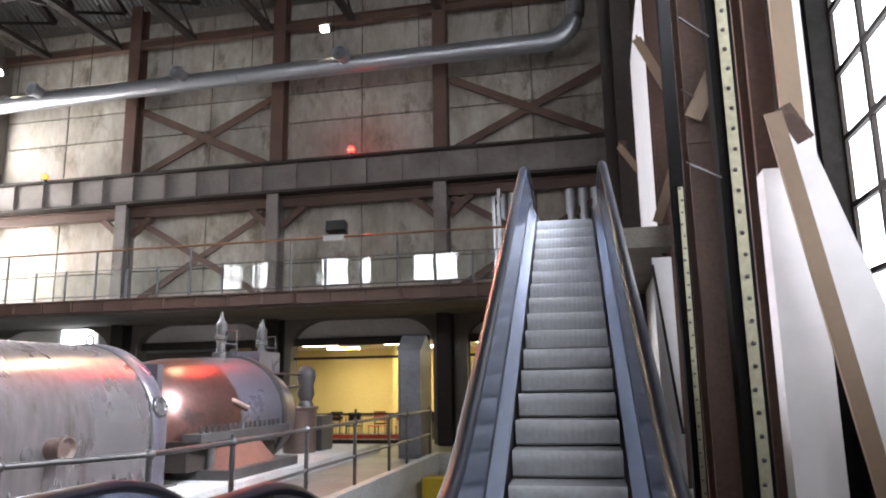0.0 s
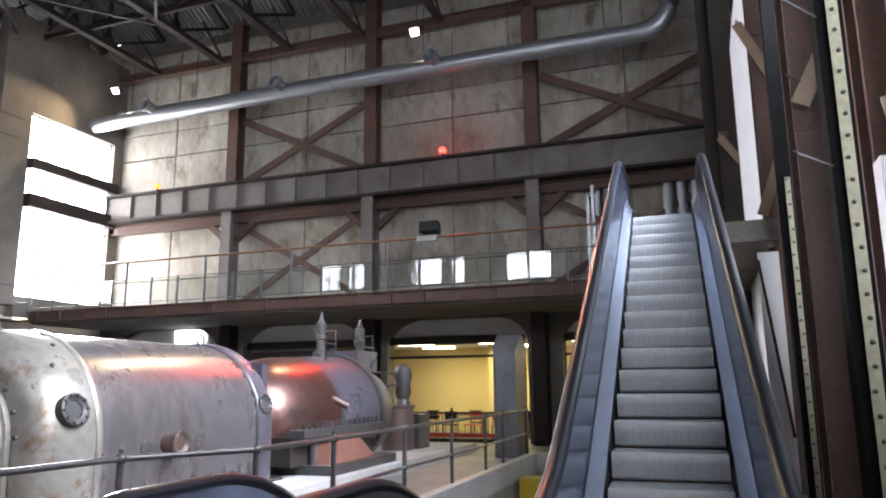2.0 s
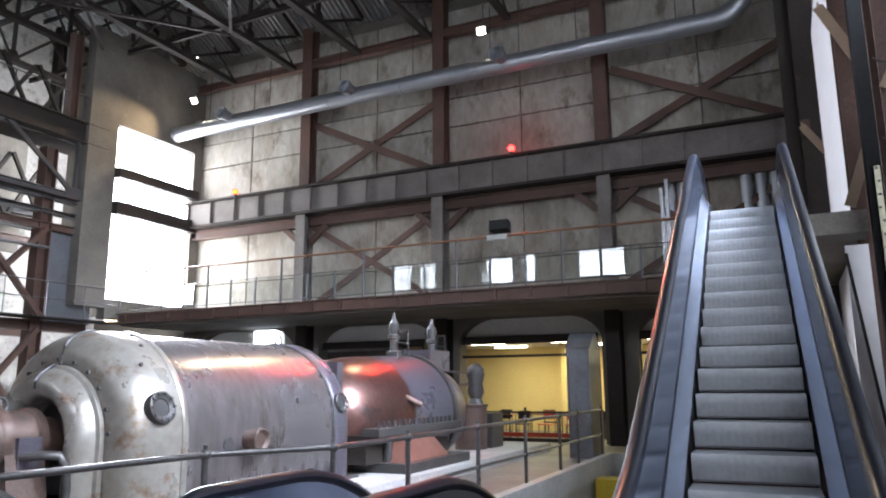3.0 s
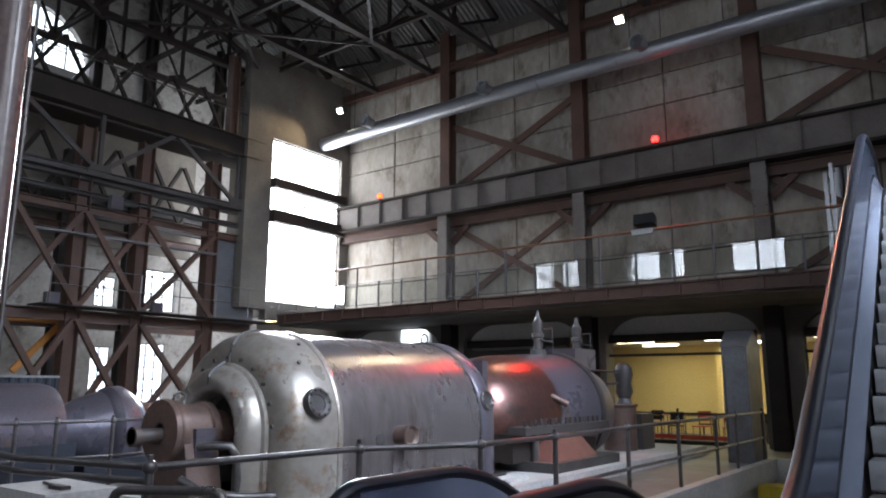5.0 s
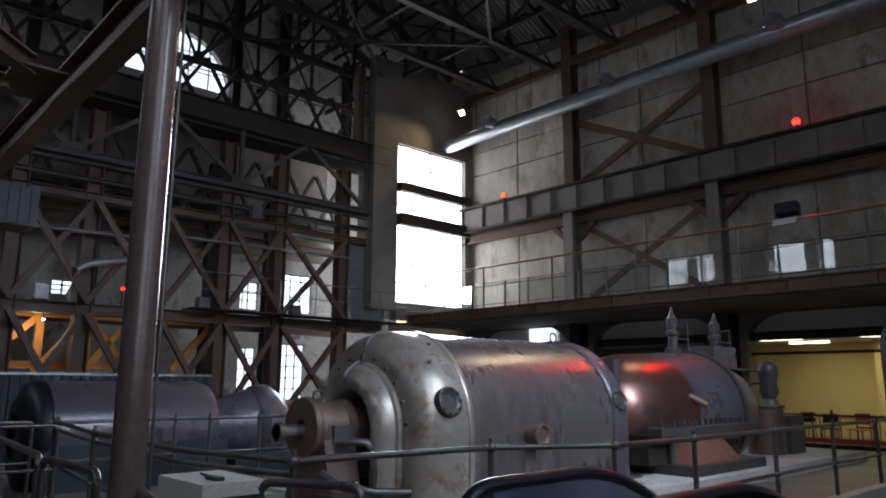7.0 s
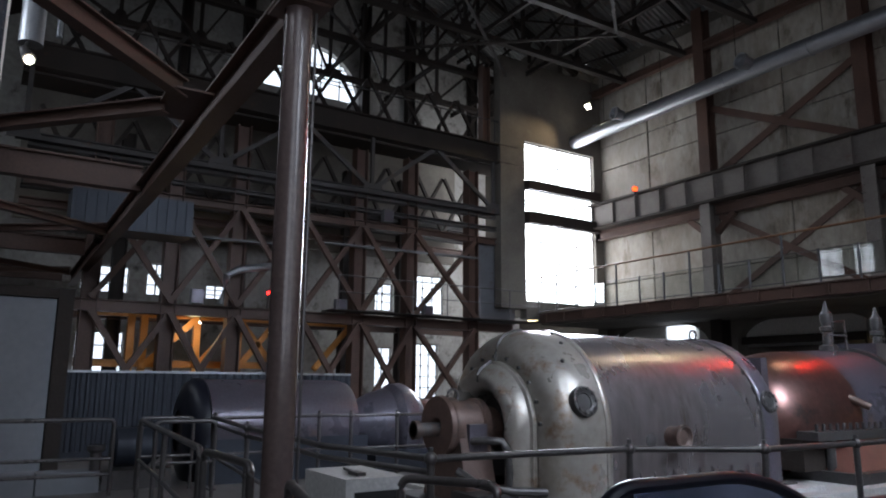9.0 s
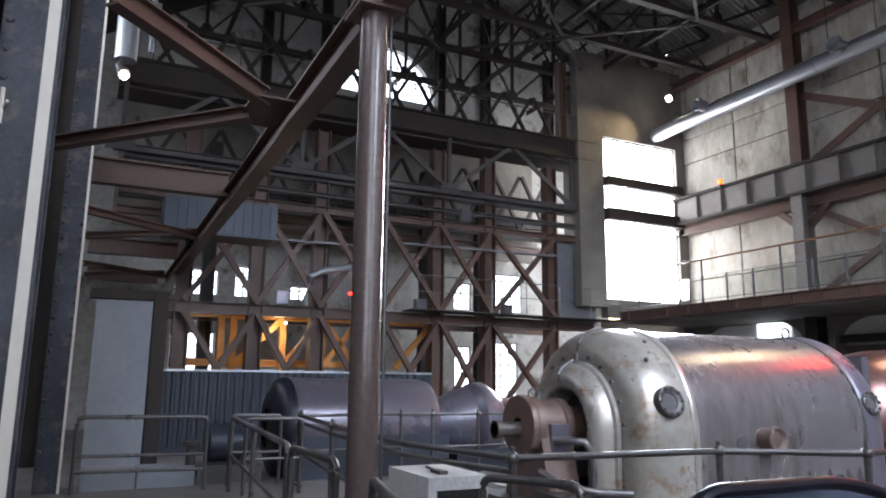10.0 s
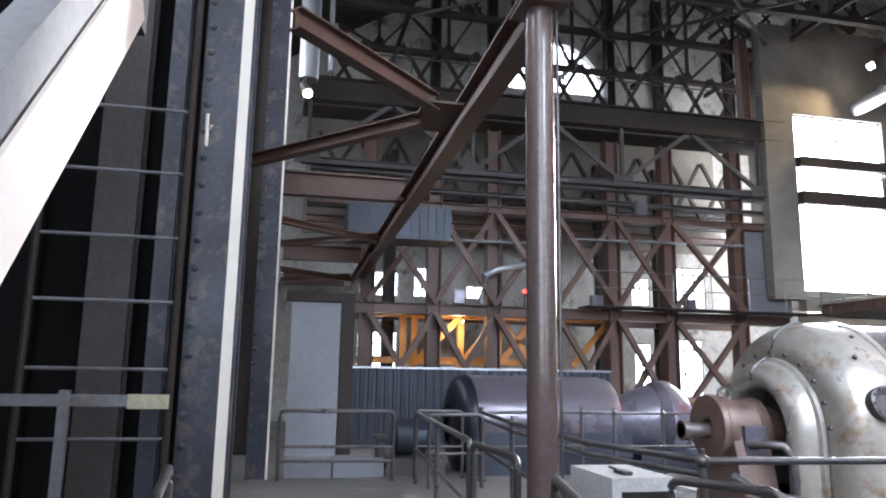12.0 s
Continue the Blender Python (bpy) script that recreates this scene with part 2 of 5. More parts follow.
def rod(bm, p, q, r, seg=10, r2=None):
    d, s, u = axes(p, q)
    r2 = r if r2 is None else r2
    ang = [2 * math.pi * i / seg for i in range(seg)]
    a = [bm.verts.new(Vector(p) + (s * math.cos(t) + u * math.sin(t)) * r) for t in ang]
    b = [bm.verts.new(Vector(q) + (s * math.cos(t) + u * math.sin(t)) * r2) for t in ang]
    for i in range(seg):
        f = bm.faces.new((a[i], a[(i + 1) % seg], b[(i + 1) % seg], b[i]))
        f.smooth = True
    bm.faces.new(a[::-1])
    bm.faces.new(b)


def sweep(bm, pts, outline, up=(0, 0, 1), smooth=True, closed=False):
    pts = [Vector(p) for p in pts]
    rings = []
    for i, p in enumerate(pts):
        a, b = pts[max(i - 1, 0)], pts[min(i + 1, len(pts) - 1)]
        d, s, u = axes(a, b, up)
        rings.append([bm.verts.new(p + s * x + u * y) for x, y in outline])
    n = len(outline)
    for ra, rb in zip(rings, rings[1:]):
        for i in range(n):
            f = bm.faces.new((ra[i], ra[(i + 1) % n], rb[(i + 1) % n], rb[i]))
            f.smooth = smooth
    bm.faces.new(rings[0][::-1])
    bm.faces.new(rings[-1])


def circle(r, seg=10):
    return [(r * math.cos(2 * math.pi * i / seg), r * math.sin(2 * math.pi * i / seg)) for i in range(seg)]


def lathe(bm, profile, origin, way, seg=40, start=0.0, turn=2 * math.pi, hard=()):
    """profile: (along, radius) pairs turned about the line from origin along way."""
    o = Vector(origin)
    d, s, u = axes(o, o + Vector(way))
    full = abs(turn - 2 * math.pi) < 1e-6
    n = seg if full else seg + 1
    rings = []
    for a, r in profile:
        rings.append([bm.verts.new(o + d * a + (s * math.cos(start + turn * i / seg) + u * math.sin(start + turn * i / seg)) * max(r, 1e-4)) for i in range(n)])
    for j, (ra, rb) in enumerate(zip(rings, rings[1:])):
        for i in range(n if full else n - 1):
            f = bm.faces.new((ra[i], ra[(i + 1) % n], rb[(i + 1) % n], rb[i]))
            f.smooth = True
    return rings


def ball(bm, c, r, seg=12):
    pr = [(-r * math.cos(math.pi * i / 8), r * math.sin(math.pi * i / 8)) for i in range(9)]
    lathe(bm, pr, c, (0, 0, 1), seg)


def vault(bm, profile, x, z, base, seg=40, cap=False):
    """(along y, radius) pairs: a half round over straight legs that go down to base."""
    rings = []
    for y, r in profile:
        pts = [(x + r, y, base), (x + r, y, (base + z) / 2)] + [(x + r * math.cos(math.pi * i / seg), y, z + r * math.sin(math.pi * i / seg)) for i in range(seg + 1)] + [(x - r, y, (base + z) / 2), (x - r, y, base)]
        rings.append([bm.verts.new(p) for p in pts])
    for a, b in zip(rings, rings[1:]):
        for i in range(len(a) - 1):
            f = bm.faces.new((a[i], a[i + 1], b[i + 1], b[i]))
            f.smooth = True
    if cap:
        bm.faces.new(rings[-1])


def thing(name, at, label, category, group="", kind=""):
    ob = new(name)
    ob.location = at
    ob.empty_display_size = 0.2
    return tagged(ob, label, category, group, kind)


def part(name, bm, mat, parent=None, label="", crease=True):
    root = parent
    while root is not None and root.parent is not None:
        root = root.parent
    at = Vector(root.location) if root is not None else Vector()
    bmesh.ops.recalc_face_normals(bm, faces=bm.faces)
    me = bpy.data.meshes.new(name)
    if at.length:
        bmesh.ops.translate(bm, verts=bm.verts, vec=-at)
    bm.to_mesh(me)
    bm.free()
    me.materials.append(mat)
    if crease:
        me.set_sharp_from_angle(angle=radians(38))
    ob = new(name, me)
    ob.parent = parent
    if label:
        ob["label"] = label
    return ob


def solid(name, mat, fill, parent=None, label=""):
    bm = bmesh.new()
    fill(bm)
    return part(name, bm, mat, parent, label)


def structure(name, mat, fill, label, category):
    return tagged(solid(name, mat, fill), label, category, "", "structure")
# ---- the hall: floor, walls, roof ----
NY, WX, EX, SY, GX = 20.8, -20.5, 1.9, -3.2, -26.0  # north wall, corner wall, east wall, south wall, gable
BAYS = [-4.4, -9.75, -15.1, -20.9]
RIDGE_Y, RIDGE_Z, EAVE_Z = 10.3, 19.5, 14.6


def floor_fill(bm):
    t = -0.35
    box(bm, GX - 6, -3.95, SY - 1, 26.5, t, 0)
    box(bm, -3.95, EX + 0.4, SY - 1, 3.2, t, 0)
    box(bm, -1.15, EX + 0.4, 3.2, 26.5, t, 0)
    box(bm, -3.95, -1.15, 17.6, 26.5, t, 0)


floor = structure("floor", FLOOR, floor_fill, "worn grey concrete floor of the old turbine hall", "floor")
structure("floor_lower", PIER, lambda bm: box(bm, -6, 0, 2.5, 19, -4.4, -4.2), "dark concrete floor in the escalator well", "floor")
structure("trim", WHITEC, lambda bm: (box(bm, -4.12, -3.94, 4.6, 17.6, -0.36, 0.06), box(bm, -4.12, -1.1, 17.55, 17.75, -0.36, 0.06)),
          "chipped white-painted concrete kerb along the escalator well", "kerb")
structure("wall_well", WHITEC, lambda bm: (box(bm, -4.2, -4.05, 3.2, 17.8, -4.2, -0.36), box(bm, -4.2, -1, 17.8, 18, -4.2, -0.36)), "pale concrete wall of the escalator well", "wall")


# north wall: piers with wide flattened arches below the gallery, concrete panels above
def arch_z(x, half, top, r):
    d = max(0.0, abs(x) - (half - r))
    return top - r * 0.62 * (1 - math.sqrt(max(0.0, 1 - (d / r) ** 2)))


def lower_wall(bm):
    centres = [(a + b) / 2 for a, b in zip([1.3] + BAYS, BAYS + [-27.0])]
    edges = [1.9] + [v for c in centres for v in (c + 2.25, c - 2.25)] + [GX - 1]
    for a, b in zip(edges[0::2], edges[1::2]):
        box(bm, b, a, NY, NY + 0.55, 0, 4.35)
    for c in centres:
        xs = [c + 2.25 * math.cos(math.pi * i / 24) for i in range(25)]
        zs = [arch_z(x - c, 2.25, 3.72, 1.25) for x in xs]
        for (xa, za), (xb, zb) in zip(zip(xs, zs), zip(xs[1:], zs[1:])):
            v = [bm.verts.new(p) for p in ((xa, NY, za), (xb, NY, zb), (xb, NY, 4.35), (xa, NY, 4.35), (xa, NY + 0.55, za), (xb, NY + 0.55, zb), (xb, NY + 0.55, 4.35), (xa, NY + 0.55, 4.35))]
            for f in ((0, 1, 2, 3), (4, 7, 6, 5), (0, 4, 5, 1), (3, 2, 6, 7)):
                bm.faces.new([v[i] for i in f])


structure("wall_north_lower", PIER, lower_wall, "sooty concrete wall with flattened arches under the gallery", "wall")
# cut at the corner for the sun; west box added to block sky light
wall_north = structure("wall_north", PIER, lambda bm: (box(bm, WX - 0.4, EX + 0.4, NY + 0.14, NY + 0.5, 4.35, 16.0), box(bm, GX - 1, WX - 0.4, 18.9, 19.15, 4.35, 16.0)), "panelled concrete north wall of the hall", "wall")

# east wall with tall windows, south wall, gable
# first bay is unseen, added for light on the escalator steps
EWIN = [(-2.6, 1.4), (2.6, 6.3), (7.4, 11.0), (12.4, 16.0)]


def east_fill(bm):
    ys = [SY] + [v for w in EWIN for v in w] + [NY + 0.5]
    for a, b in zip(ys[0::2], ys[1::2]):
        box(bm, EX, EX + 0.45, a, b, 0, 16)
    for a, b in EWIN:
        box(bm, EX, EX + 0.45, a, b, 0, 1.9)
        box(bm, EX, EX + 0.45, a, b, 12.2, 16)


structure("wall_east", SOOT, east_fill, "sooty brick east wall with tall steel windows", "wall")
SWIN = [(-4.7, -1.7), (-10.2, -7.2), (-15.3, -12.3), (-21.5, -18.5)]


def south_fill(bm):
    xs = sorted([v for w in SWIN for v in w])
    xs = [GX - 1] + xs + [EX + 0.45]
    for a, b in zip(xs[0::2], xs[1::2]):
        box(bm, a, b, SY - 0.45, SY, 0, 16)
    for a, b in SWIN:
        box(bm, a, b, SY - 0.45, SY, 0, 7.3)
        box(bm, a, b, SY - 0.45, SY, 9.5, 16)


structure("wall_south", SOOT, south_fill, "sooty dark south wall with tall windows", "wall")
structure("wall_corner", PIER, lambda bm: (box(bm, WX - 0.4, WX, 15.6, 16.75, 4.3, 14), box(bm, WX - 0.4, WX, 20.35, NY + 0.14, 0, 14), box(bm, WX - 0.4, WX, 16.75, 20.35, 10.75, 14),
                                       box(bm, WX - 0.4, WX, 16.75, 20.35, 3.95, 4.6)), "sooty wall round the tall corner window", "wall")
# gable with two rows of small windows and a half-round window on top
GWIN_HIGH = [(2.55, 4.0, 5.4), (4.6, 5.2, 5.6), (6.6, 7.3, 5.0), (13.35, 14.15, 5.6), (15.2, 16.65, 6.1), (17.95, 18.6, 5.7)]
GWIN_LOW = [(2.55, 4.0, 3.2), (13.4, 14.15, 3.0), (15.25, 16.4, 3.2)]
ARCH_Z = 13.05


def gable_fill(bm):
    for a, b in ((0, 0.95), (3.2, 4.5), (6.1, ARCH_Z)):
        box(bm, GX - 0.4, GX, SY, NY + 0.5, a, b)
    for lo, hi, wins in ((0.95, 3.2, GWIN_LOW), (4.5, 6.1, GWIN_HIGH)):
        ys = [SY] + [v for w in wins for v in w[:2]] + [NY + 0.5]
        for a, b in zip(ys[0::2], ys[1::2]):
            box(bm, GX - 0.4, GX, a, b, lo, hi)
        for a, b, top in wins:
            if top < hi:
                box(bm, GX - 0.4, GX, a, b, top, hi)
    xs = [RIDGE_Y + 2.05 * math.cos(math.pi * i / 16) for i in range(17)]
    for a, b in zip(xs, xs[1:]):
        za = ARCH_Z + 2.15 * math.sqrt(max(0, 1 - ((a - RIDGE_Y) / 2.05) ** 2))
        zb = ARCH_Z + 2.15 * math.sqrt(max(0, 1 - ((b - RIDGE_Y) / 2.05) ** 2))
        v = [bm.verts.new((x, y, z)) for x in (GX, GX - 0.4) for y, z in ((a, za), (b, zb), (b, 20), (a, 20))]
        for f in ((0, 1, 2, 3), (7, 6, 5, 4), (0, 4, 5, 1)):
            bm.faces.new([v[i] for i in f])
    box(bm, GX - 0.4, GX, SY, RIDGE_Y - 2.05, ARCH_Z, 20)
    box(bm, GX - 0.4, GX, RIDGE_Y + 2.05, NY + 0.5, ARCH_Z, 20)


structure("wall_gable", GABLE, gable_fill, "pale stained concrete gable wall with small windows", "wall")


# roof of ribbed sheet on both slopes
def roof_fill(bm):
    pitch = 0.4
    for y_eave, side in ((NY + 0.6, 1), (SY - 0.4, -1)):
        run = abs(y_eave - RIDGE_Y)
        z_eave = EAVE_Z if side > 0 else RIDGE_Z - (RIDGE_Z - EAVE_Z) * run / (NY + 0.6 - RIDGE_Y)
        x, up = GX - 0.5, 0
        prev = None
        while x < EX + 0.6:
            z = 0.07 * up
            cur = (bm.verts.new((x, y_eave, z_eave + z)), bm.verts.new((x, RIDGE_Y, RIDGE_Z + z)))
            if prev:
                bm.faces.new((prev[0], cur[0], cur[1], prev[1]))
            prev = cur
            x += pitch * (0.14 if (up == 0) == (int(x * 1000) % 2 == 0) else 0.36)
            up = 1 - up


structure("ceiling", ROOFM, roof_fill, "dark ribbed metal roof on steel trusses", "ceiling")
structure("roof_cover", DARK, lambda bm: (prism(bm, (GX - 1, NY + 1.0, EAVE_Z + 0.1), (EX + 1, NY + 1.0, EAVE_Z + 0.1), [(0, 0), (0.1, 0), (0.1, 0.2), (0, 0.2)]),
                                         [bm.faces.new([bm.verts.new(p) for p in q]) for q in (
                                             ((GX - 1, NY + 1, EAVE_Z + 0.2), (EX + 1, NY + 1, EAVE_Z + 0.2), (EX + 1, RIDGE_Y, RIDGE_Z + 0.25), (GX - 1, RIDGE_Y, RIDGE_Z + 0.25)),
                                             ((GX - 1, SY - 1, 11.0), (EX + 1, SY - 1, 11.0), (EX + 1, RIDGE_Y, RIDGE_Z + 0.25), (GX - 1, RIDGE_Y, RIDGE_Z + 0.25)))]),
          "dark outer roof covering", "roof")


# ---- windows: steel bars and panes, sky behind ----
def window(name, label, o, side, w, h, nx, nz, pane, arch=False):
    """Opening with its lower corner at o, along the vector side; bars 5 cm wide."""
    o, s = Vector(o), Vector(side).normalized()
    win = thing(name, o, label, "window", "", "structure")
    n = s.cross(Vector((0, 0, 1)))
    bm = bmesh.new()
    up = (0, 0, 1)
    for i in range(nx + 1):
        p = o + s * (w * i / nx)
        bar(bm, p, p + Vector((0, 0, h)), 0.05, 0.06, s)
    for j in range(nz + 1):
        p = o + Vector((0, 0, h * j / nz))
        bar(bm, p, p + s * w, 0.06, 0.045 if 0 < j < nz else 0.08)
    part("window_frame", bm, DARK, win)
    me = bpy.data.meshes.new("pane")
    a, c = w / nx, h / nz
    me.from_pydata([Vector(), s * a, s * a + Vector((0, 0, c)), Vector((0, 0, c))], [], [(0, 1, 2, 3)])
    me.materials.append(pane)
    for i in range(nx):
        for j in range(nz):
            ob = new("pane", me)
            ob.parent = win
            ob.location = s * (a * i) + Vector((0, 0, c * j)) + n * 0.01
    return win


for a, b in EWIN:
    window("window_east", "tall steel-barred window full of white daylight", (EX + 0.2, a, 1.9), (0, 1, 0), b - a, 10.3, 6, 18, SKYPANE)
for a, b in SWIN:
    window("window_south", "tall steel-barred window full of white daylight", (a, SY - 0.2, 7.3), (1, 0, 0), b - a, 2.2, 5, 3, SOUTHPANE)
corner = window("window_corner", "tall corner window glaring with low sun", (WX - 0.2, 16.75, 4.6), (0, 1, 0), 3.6, 6.15, 4, 8, SUNPANE)
for ob in corner.children:
    ob.visible_shadow = not ob.name.startswith("pane")
for a, b, top in GWIN_LOW:
    window("window_gable_low", "small barred window with pale daylight", (GX - 0.2, a, 0.95), (0, 1, 0), b - a, top - 0.95, 3 if b - a > 1 else 2, 5, SKYPANE)
for a, b, top in GWIN_HIGH:
    window("window_gable_high", "small barred window with pale daylight", (GX - 0.2, a, 4.5), (0, 1, 0), b - a, top - 4.5, 3 if b - a > 1 else 2, 3, SKYPANE)
window("window_arch", "half-round gable window with slanting bars", (GX - 0.3, RIDGE_Y - 2.1, ARCH_Z), (0, 1, 0), 4.2, 2.2, 5, 3, SKYPANE)


# ---- steel of the north side ----
def column(name, x, y, z0, z1, w, d, mat, label, rivets=0, along="x"):
    """Built-up steel column: two flanges, a web, rivets on the flange."""
    th = thing(name, (x, y, z0), label, "column", "steel columns")
    sx, sy = (w, d)
    t = 0.035
    if along == "x":  # flanges face north and south
        for s in (-1, 1):
            solid("flange", mat, lambda bm: box(bm, x - sx / 2, x + sx / 2, y + s * sy / 2 - t / 2, y + s * sy / 2 + t / 2, z0, z1), th)
        solid("web", mat, lambda bm: box(bm, x - t / 2, x + t / 2, y - sy / 2 + t / 2, y + sy / 2 - t / 2, z0, z1), th)
    else:
        for s in (-1, 1):
            solid("flange", mat, lambda bm: box(bm, x + s * sx / 2 - t / 2, x + s * sx / 2 + t / 2, y - sy / 2, y + sy / 2, z0, z1), th)
        solid("web", mat, lambda bm: box(bm, x - sx / 2 + t / 2, x + sx / 2 - t / 2, y - t / 2, y + t / 2, z0, z1), th)
    if rivets:
        bm = bmesh.new()
        z = z0 + 0.1
        while z < z1:
            for k in (-0.38, 0.38):
                if along == "x":
                    for s in (-1, 1):
                        lathe(bm, [(0, 0.034), (0.016, 0.028), (0.026, 0.0)], (x + k * sx, y + s * (sy / 2 + t / 2), z), (0, s, 0), 6)
                else:
                    for s in (-1, 1):
                        lathe(bm, [(0, 0.034), (0.016, 0.028), (0.026, 0.0)], (x + s * (sx / 2 + t / 2), y + k * sy, z), (s, 0, 0), 6)
            z += rivets
        part("rivets", bm, mat, th)["kind"] = "stuff"
    return th


def beam(name, p, q, w, h, mat, label, group="", shape=ibeam, category="beam"):
    ob = solid(name, mat, lambda bm: shape(bm, p, q, w, h))
    return tagged(ob, label, category, group)


CY = NY - 0.35
for x in [b for b in BAYS if b > WX - 0.3] + [1.15]:
    column("wall_column", x, CY, 8.62, 14.8, 0.42, 0.4, BROWN, "brown-painted steel column against the concrete wall", 0.0)
    column("gallery_column", x, CY - 0.1, 4.12, 7.68, 0.4, 0.5, CONCD, "grey riveted steel column under the crane girder", 0.22)
    column("arch_column", x, NY - 0.25, 0.0, 3.85, 0.42, 0.45, DARK, "dark steel column beside the arches", 0.0)
    for s in (-1, 1):
        beam("knee_brace", (x + s * 0.2, CY, 6.65), (x + s * 0.9, CY, 7.25), 0.16, 0.2, BROWN, "short brown knee brace below the girder", "knee braces", bar, "brace")

# crane girder with stiffeners
gird = thing("crane_girder", (GX / 2, CY - 0.3, 7.66), "long grey plate girder with riveted stiffeners on the north wall", "girder")
solid("web", CONCD, lambda bm: box(bm, WX, EX, CY - 0.32, CY - 0.28, 7.7, 8.56), gird)
solid("top_flange", DARK, lambda bm: box(bm, WX, EX, CY - 0.55, CY + 0.05, 8.56, 8.63), gird)
solid("bottom_flange", DARK, lambda bm: box(bm, WX, EX, CY - 0.5, CY, 7.62, 7.7), gird)
x = EX - 0.6
while x > WX:
    solid("stiffener", CONCD, lambda bm: (box(bm, x - 0.012, x + 0.012, CY - 0.44, CY - 0.32, 7.7, 8.56), box(bm, x - 0.05, x + 0.05, CY - 0.335, CY - 0.32, 7.7, 8.56)), gird)
    x -= 1.14
for a, b in zip([1.15] + BAYS, BAYS + [WX]):
    beam("wall_beam", (a - 0.2, CY, 7.4), (b + 0.2, CY, 7.4), 0.3, 0.34, BROWN, "brown steel beam below the crane girder", "wall beams")
    beam("eave_beam", (a, CY - 0.1, 13.35), (b, CY - 0.1, 13.35), 0.25, 0.3, BROWN, "brown steel strut along the top of the wall", "wall beams")
# crossed braces in every second bay, above and below the girder
for a, b in ((1.0, -4.4), (-9.75, -15.1)):
    for p, q in (((a - 0.3, 8.68), (b + 0.3, 10.98)), ((a - 0.3, 10.98), (b + 0.3, 8.68))):
        off = 0.0 if p[1] < q[1] else 0.06
        beam("cross_brace", (p[0], CY + 0.02 + off, p[1]), (q[0], CY + 0.02 + off, q[1]), 0.05, 0.24, BROWN, "brown diagonal steel brace on the wall", "wall braces", bar, "brace")
    for p, q in (((a - 0.3, 7.2), (b + 0.3, 4.4)), ((a - 0.3, 4.4), (b + 0.3, 7.2))):
        off = 0.0 if p[1] < q[1] else 0.06
        beam("cross_brace", (p[0], CY + 0.02 + off, p[1]), (q[0], CY + 0.02 + off, q[1]), 0.05, 0.2, BROWN, "brown diagonal steel brace on the wall", "wall braces", bar, "brace")

# gallery
DY, DZ = 17.3, 4.13
gal = tagged(solid("gallery_floor", PIER, lambda bm: box(bm, WX, EX - 0.3, DY + 0.1, NY, DZ - 0.14, DZ)), "dark concrete gallery floor along the north wall", "gallery", "", "structure")
beam("edge_beam", (WX, DY, DZ - 0.17), (EX - 0.4, DY, DZ - 0.17), 0.2, 0.34, BROWN, "brown steel edge beam of the gallery")
tagged(solid("gallery_soffit", PIER, lambda bm: box(bm, WX, EX - 0.3, DY + 0.12, NY, DZ - 0.4, DZ - 0.15)), "sooty underside of the gallery", "soffit", "", "structure")
x = EX - 1
i = 0
while x > WX:
    tagged(solid("bracket", BROWN, lambda bm: box(bm, x - 0.02, x + 0.02, DY - 0.1, DY - 0.02, DZ - 0.3, DZ - 0.03)), "small brown stiffener plate on the gallery edge", "bracket", "edge brackets")
    x -= 0.95


# ---- wall panels of the north wall ----
def slab(name, sx, sy, sz, mat, ch=0.02):
    """A slab with chamfered front edges; its front faces -y and its lower left front corner lies at the origin."""
    me = bpy.data.meshes.new(name)
    f = [(ch, 0, ch), (sx - ch, 0, ch), (sx - ch, 0, sz - ch), (ch, 0, sz - ch)]
    m = [(0, ch, 0), (sx, ch, 0), (sx, ch, sz), (0, ch, sz)]
    b = [(0, sy, 0), (sx, sy, 0), (sx, sy, sz), (0, sy, sz)]
    fc = [(0, 1, 2, 3)] + [(i, i + 4, (i + 1) % 4 + 4, (i + 1) % 4) for i in range(4)] + [(i + 4, i + 8, (i + 1) % 4 + 8, (i + 1) % 4 + 4) for i in range(4)]
    me.from_pydata(f + m + b, [], [tuple(reversed(q)) for q in fc])
    me.materials.append(mat)
    return me


rows_z = [(4.36, 5.5), (5.5, 7.6), (7.7, 10.17), (10.17, 11.17), (11.17, 12.3), (12.3, 14.4)]
bay_edges = [1.9, 1.15] + [b for b in BAYS if b > WX + 0.3] + [WX - 0.38]
for (za, zb) in rows_z:
    for a, b in zip(bay_edges, bay_edges[1:]):
        n = 2 if a - b > 2 else 1
        w = (a - b) / n
        me = slab("panel", w - 0.03, 0.14, zb - za - 0.03, CONC)
        for i in range(n):
            ob = new("panel", me)
            ob.parent = wall_north
            ob.location = (a - w * (i + 1) + 0.015, NY + random.uniform(-0.012, 0.004), za + 0.015)

# ---- gallery railing ----
RZ = 5.5
gr = thing("gallery_railing", (-8, DY, DZ), "steel gallery railing with wooden handrail and glass panels", "railing")
solid("handrail", WOOD, lambda bm: rod(bm, (WX, DY, RZ), (-1.95, DY, RZ), 0.032), gr, "brown varnished handrail")
solid("lower_rail", RAILM, lambda bm: rod(bm, (WX, DY, DZ + 0.1), (-1.95, DY, DZ + 0.1), 0.018), gr)
solid("middle_rail", RAILM, lambda bm: rod(bm, (WX, DY, DZ + 0.82), (-1.95, DY, DZ + 0.82), 0.014), gr)
x, k = -2.0, 0
post_xs = []
while x > WX:
    solid("post", GREYST, lambda bm: bar(bm, (x, DY, DZ), (x, DY, RZ if k % 3 == 0 else DZ + 0.85), 0.045, 0.045, (0, 1, 0)), gr)
    post_xs.append(x)
    x -= 0.97
    k += 1
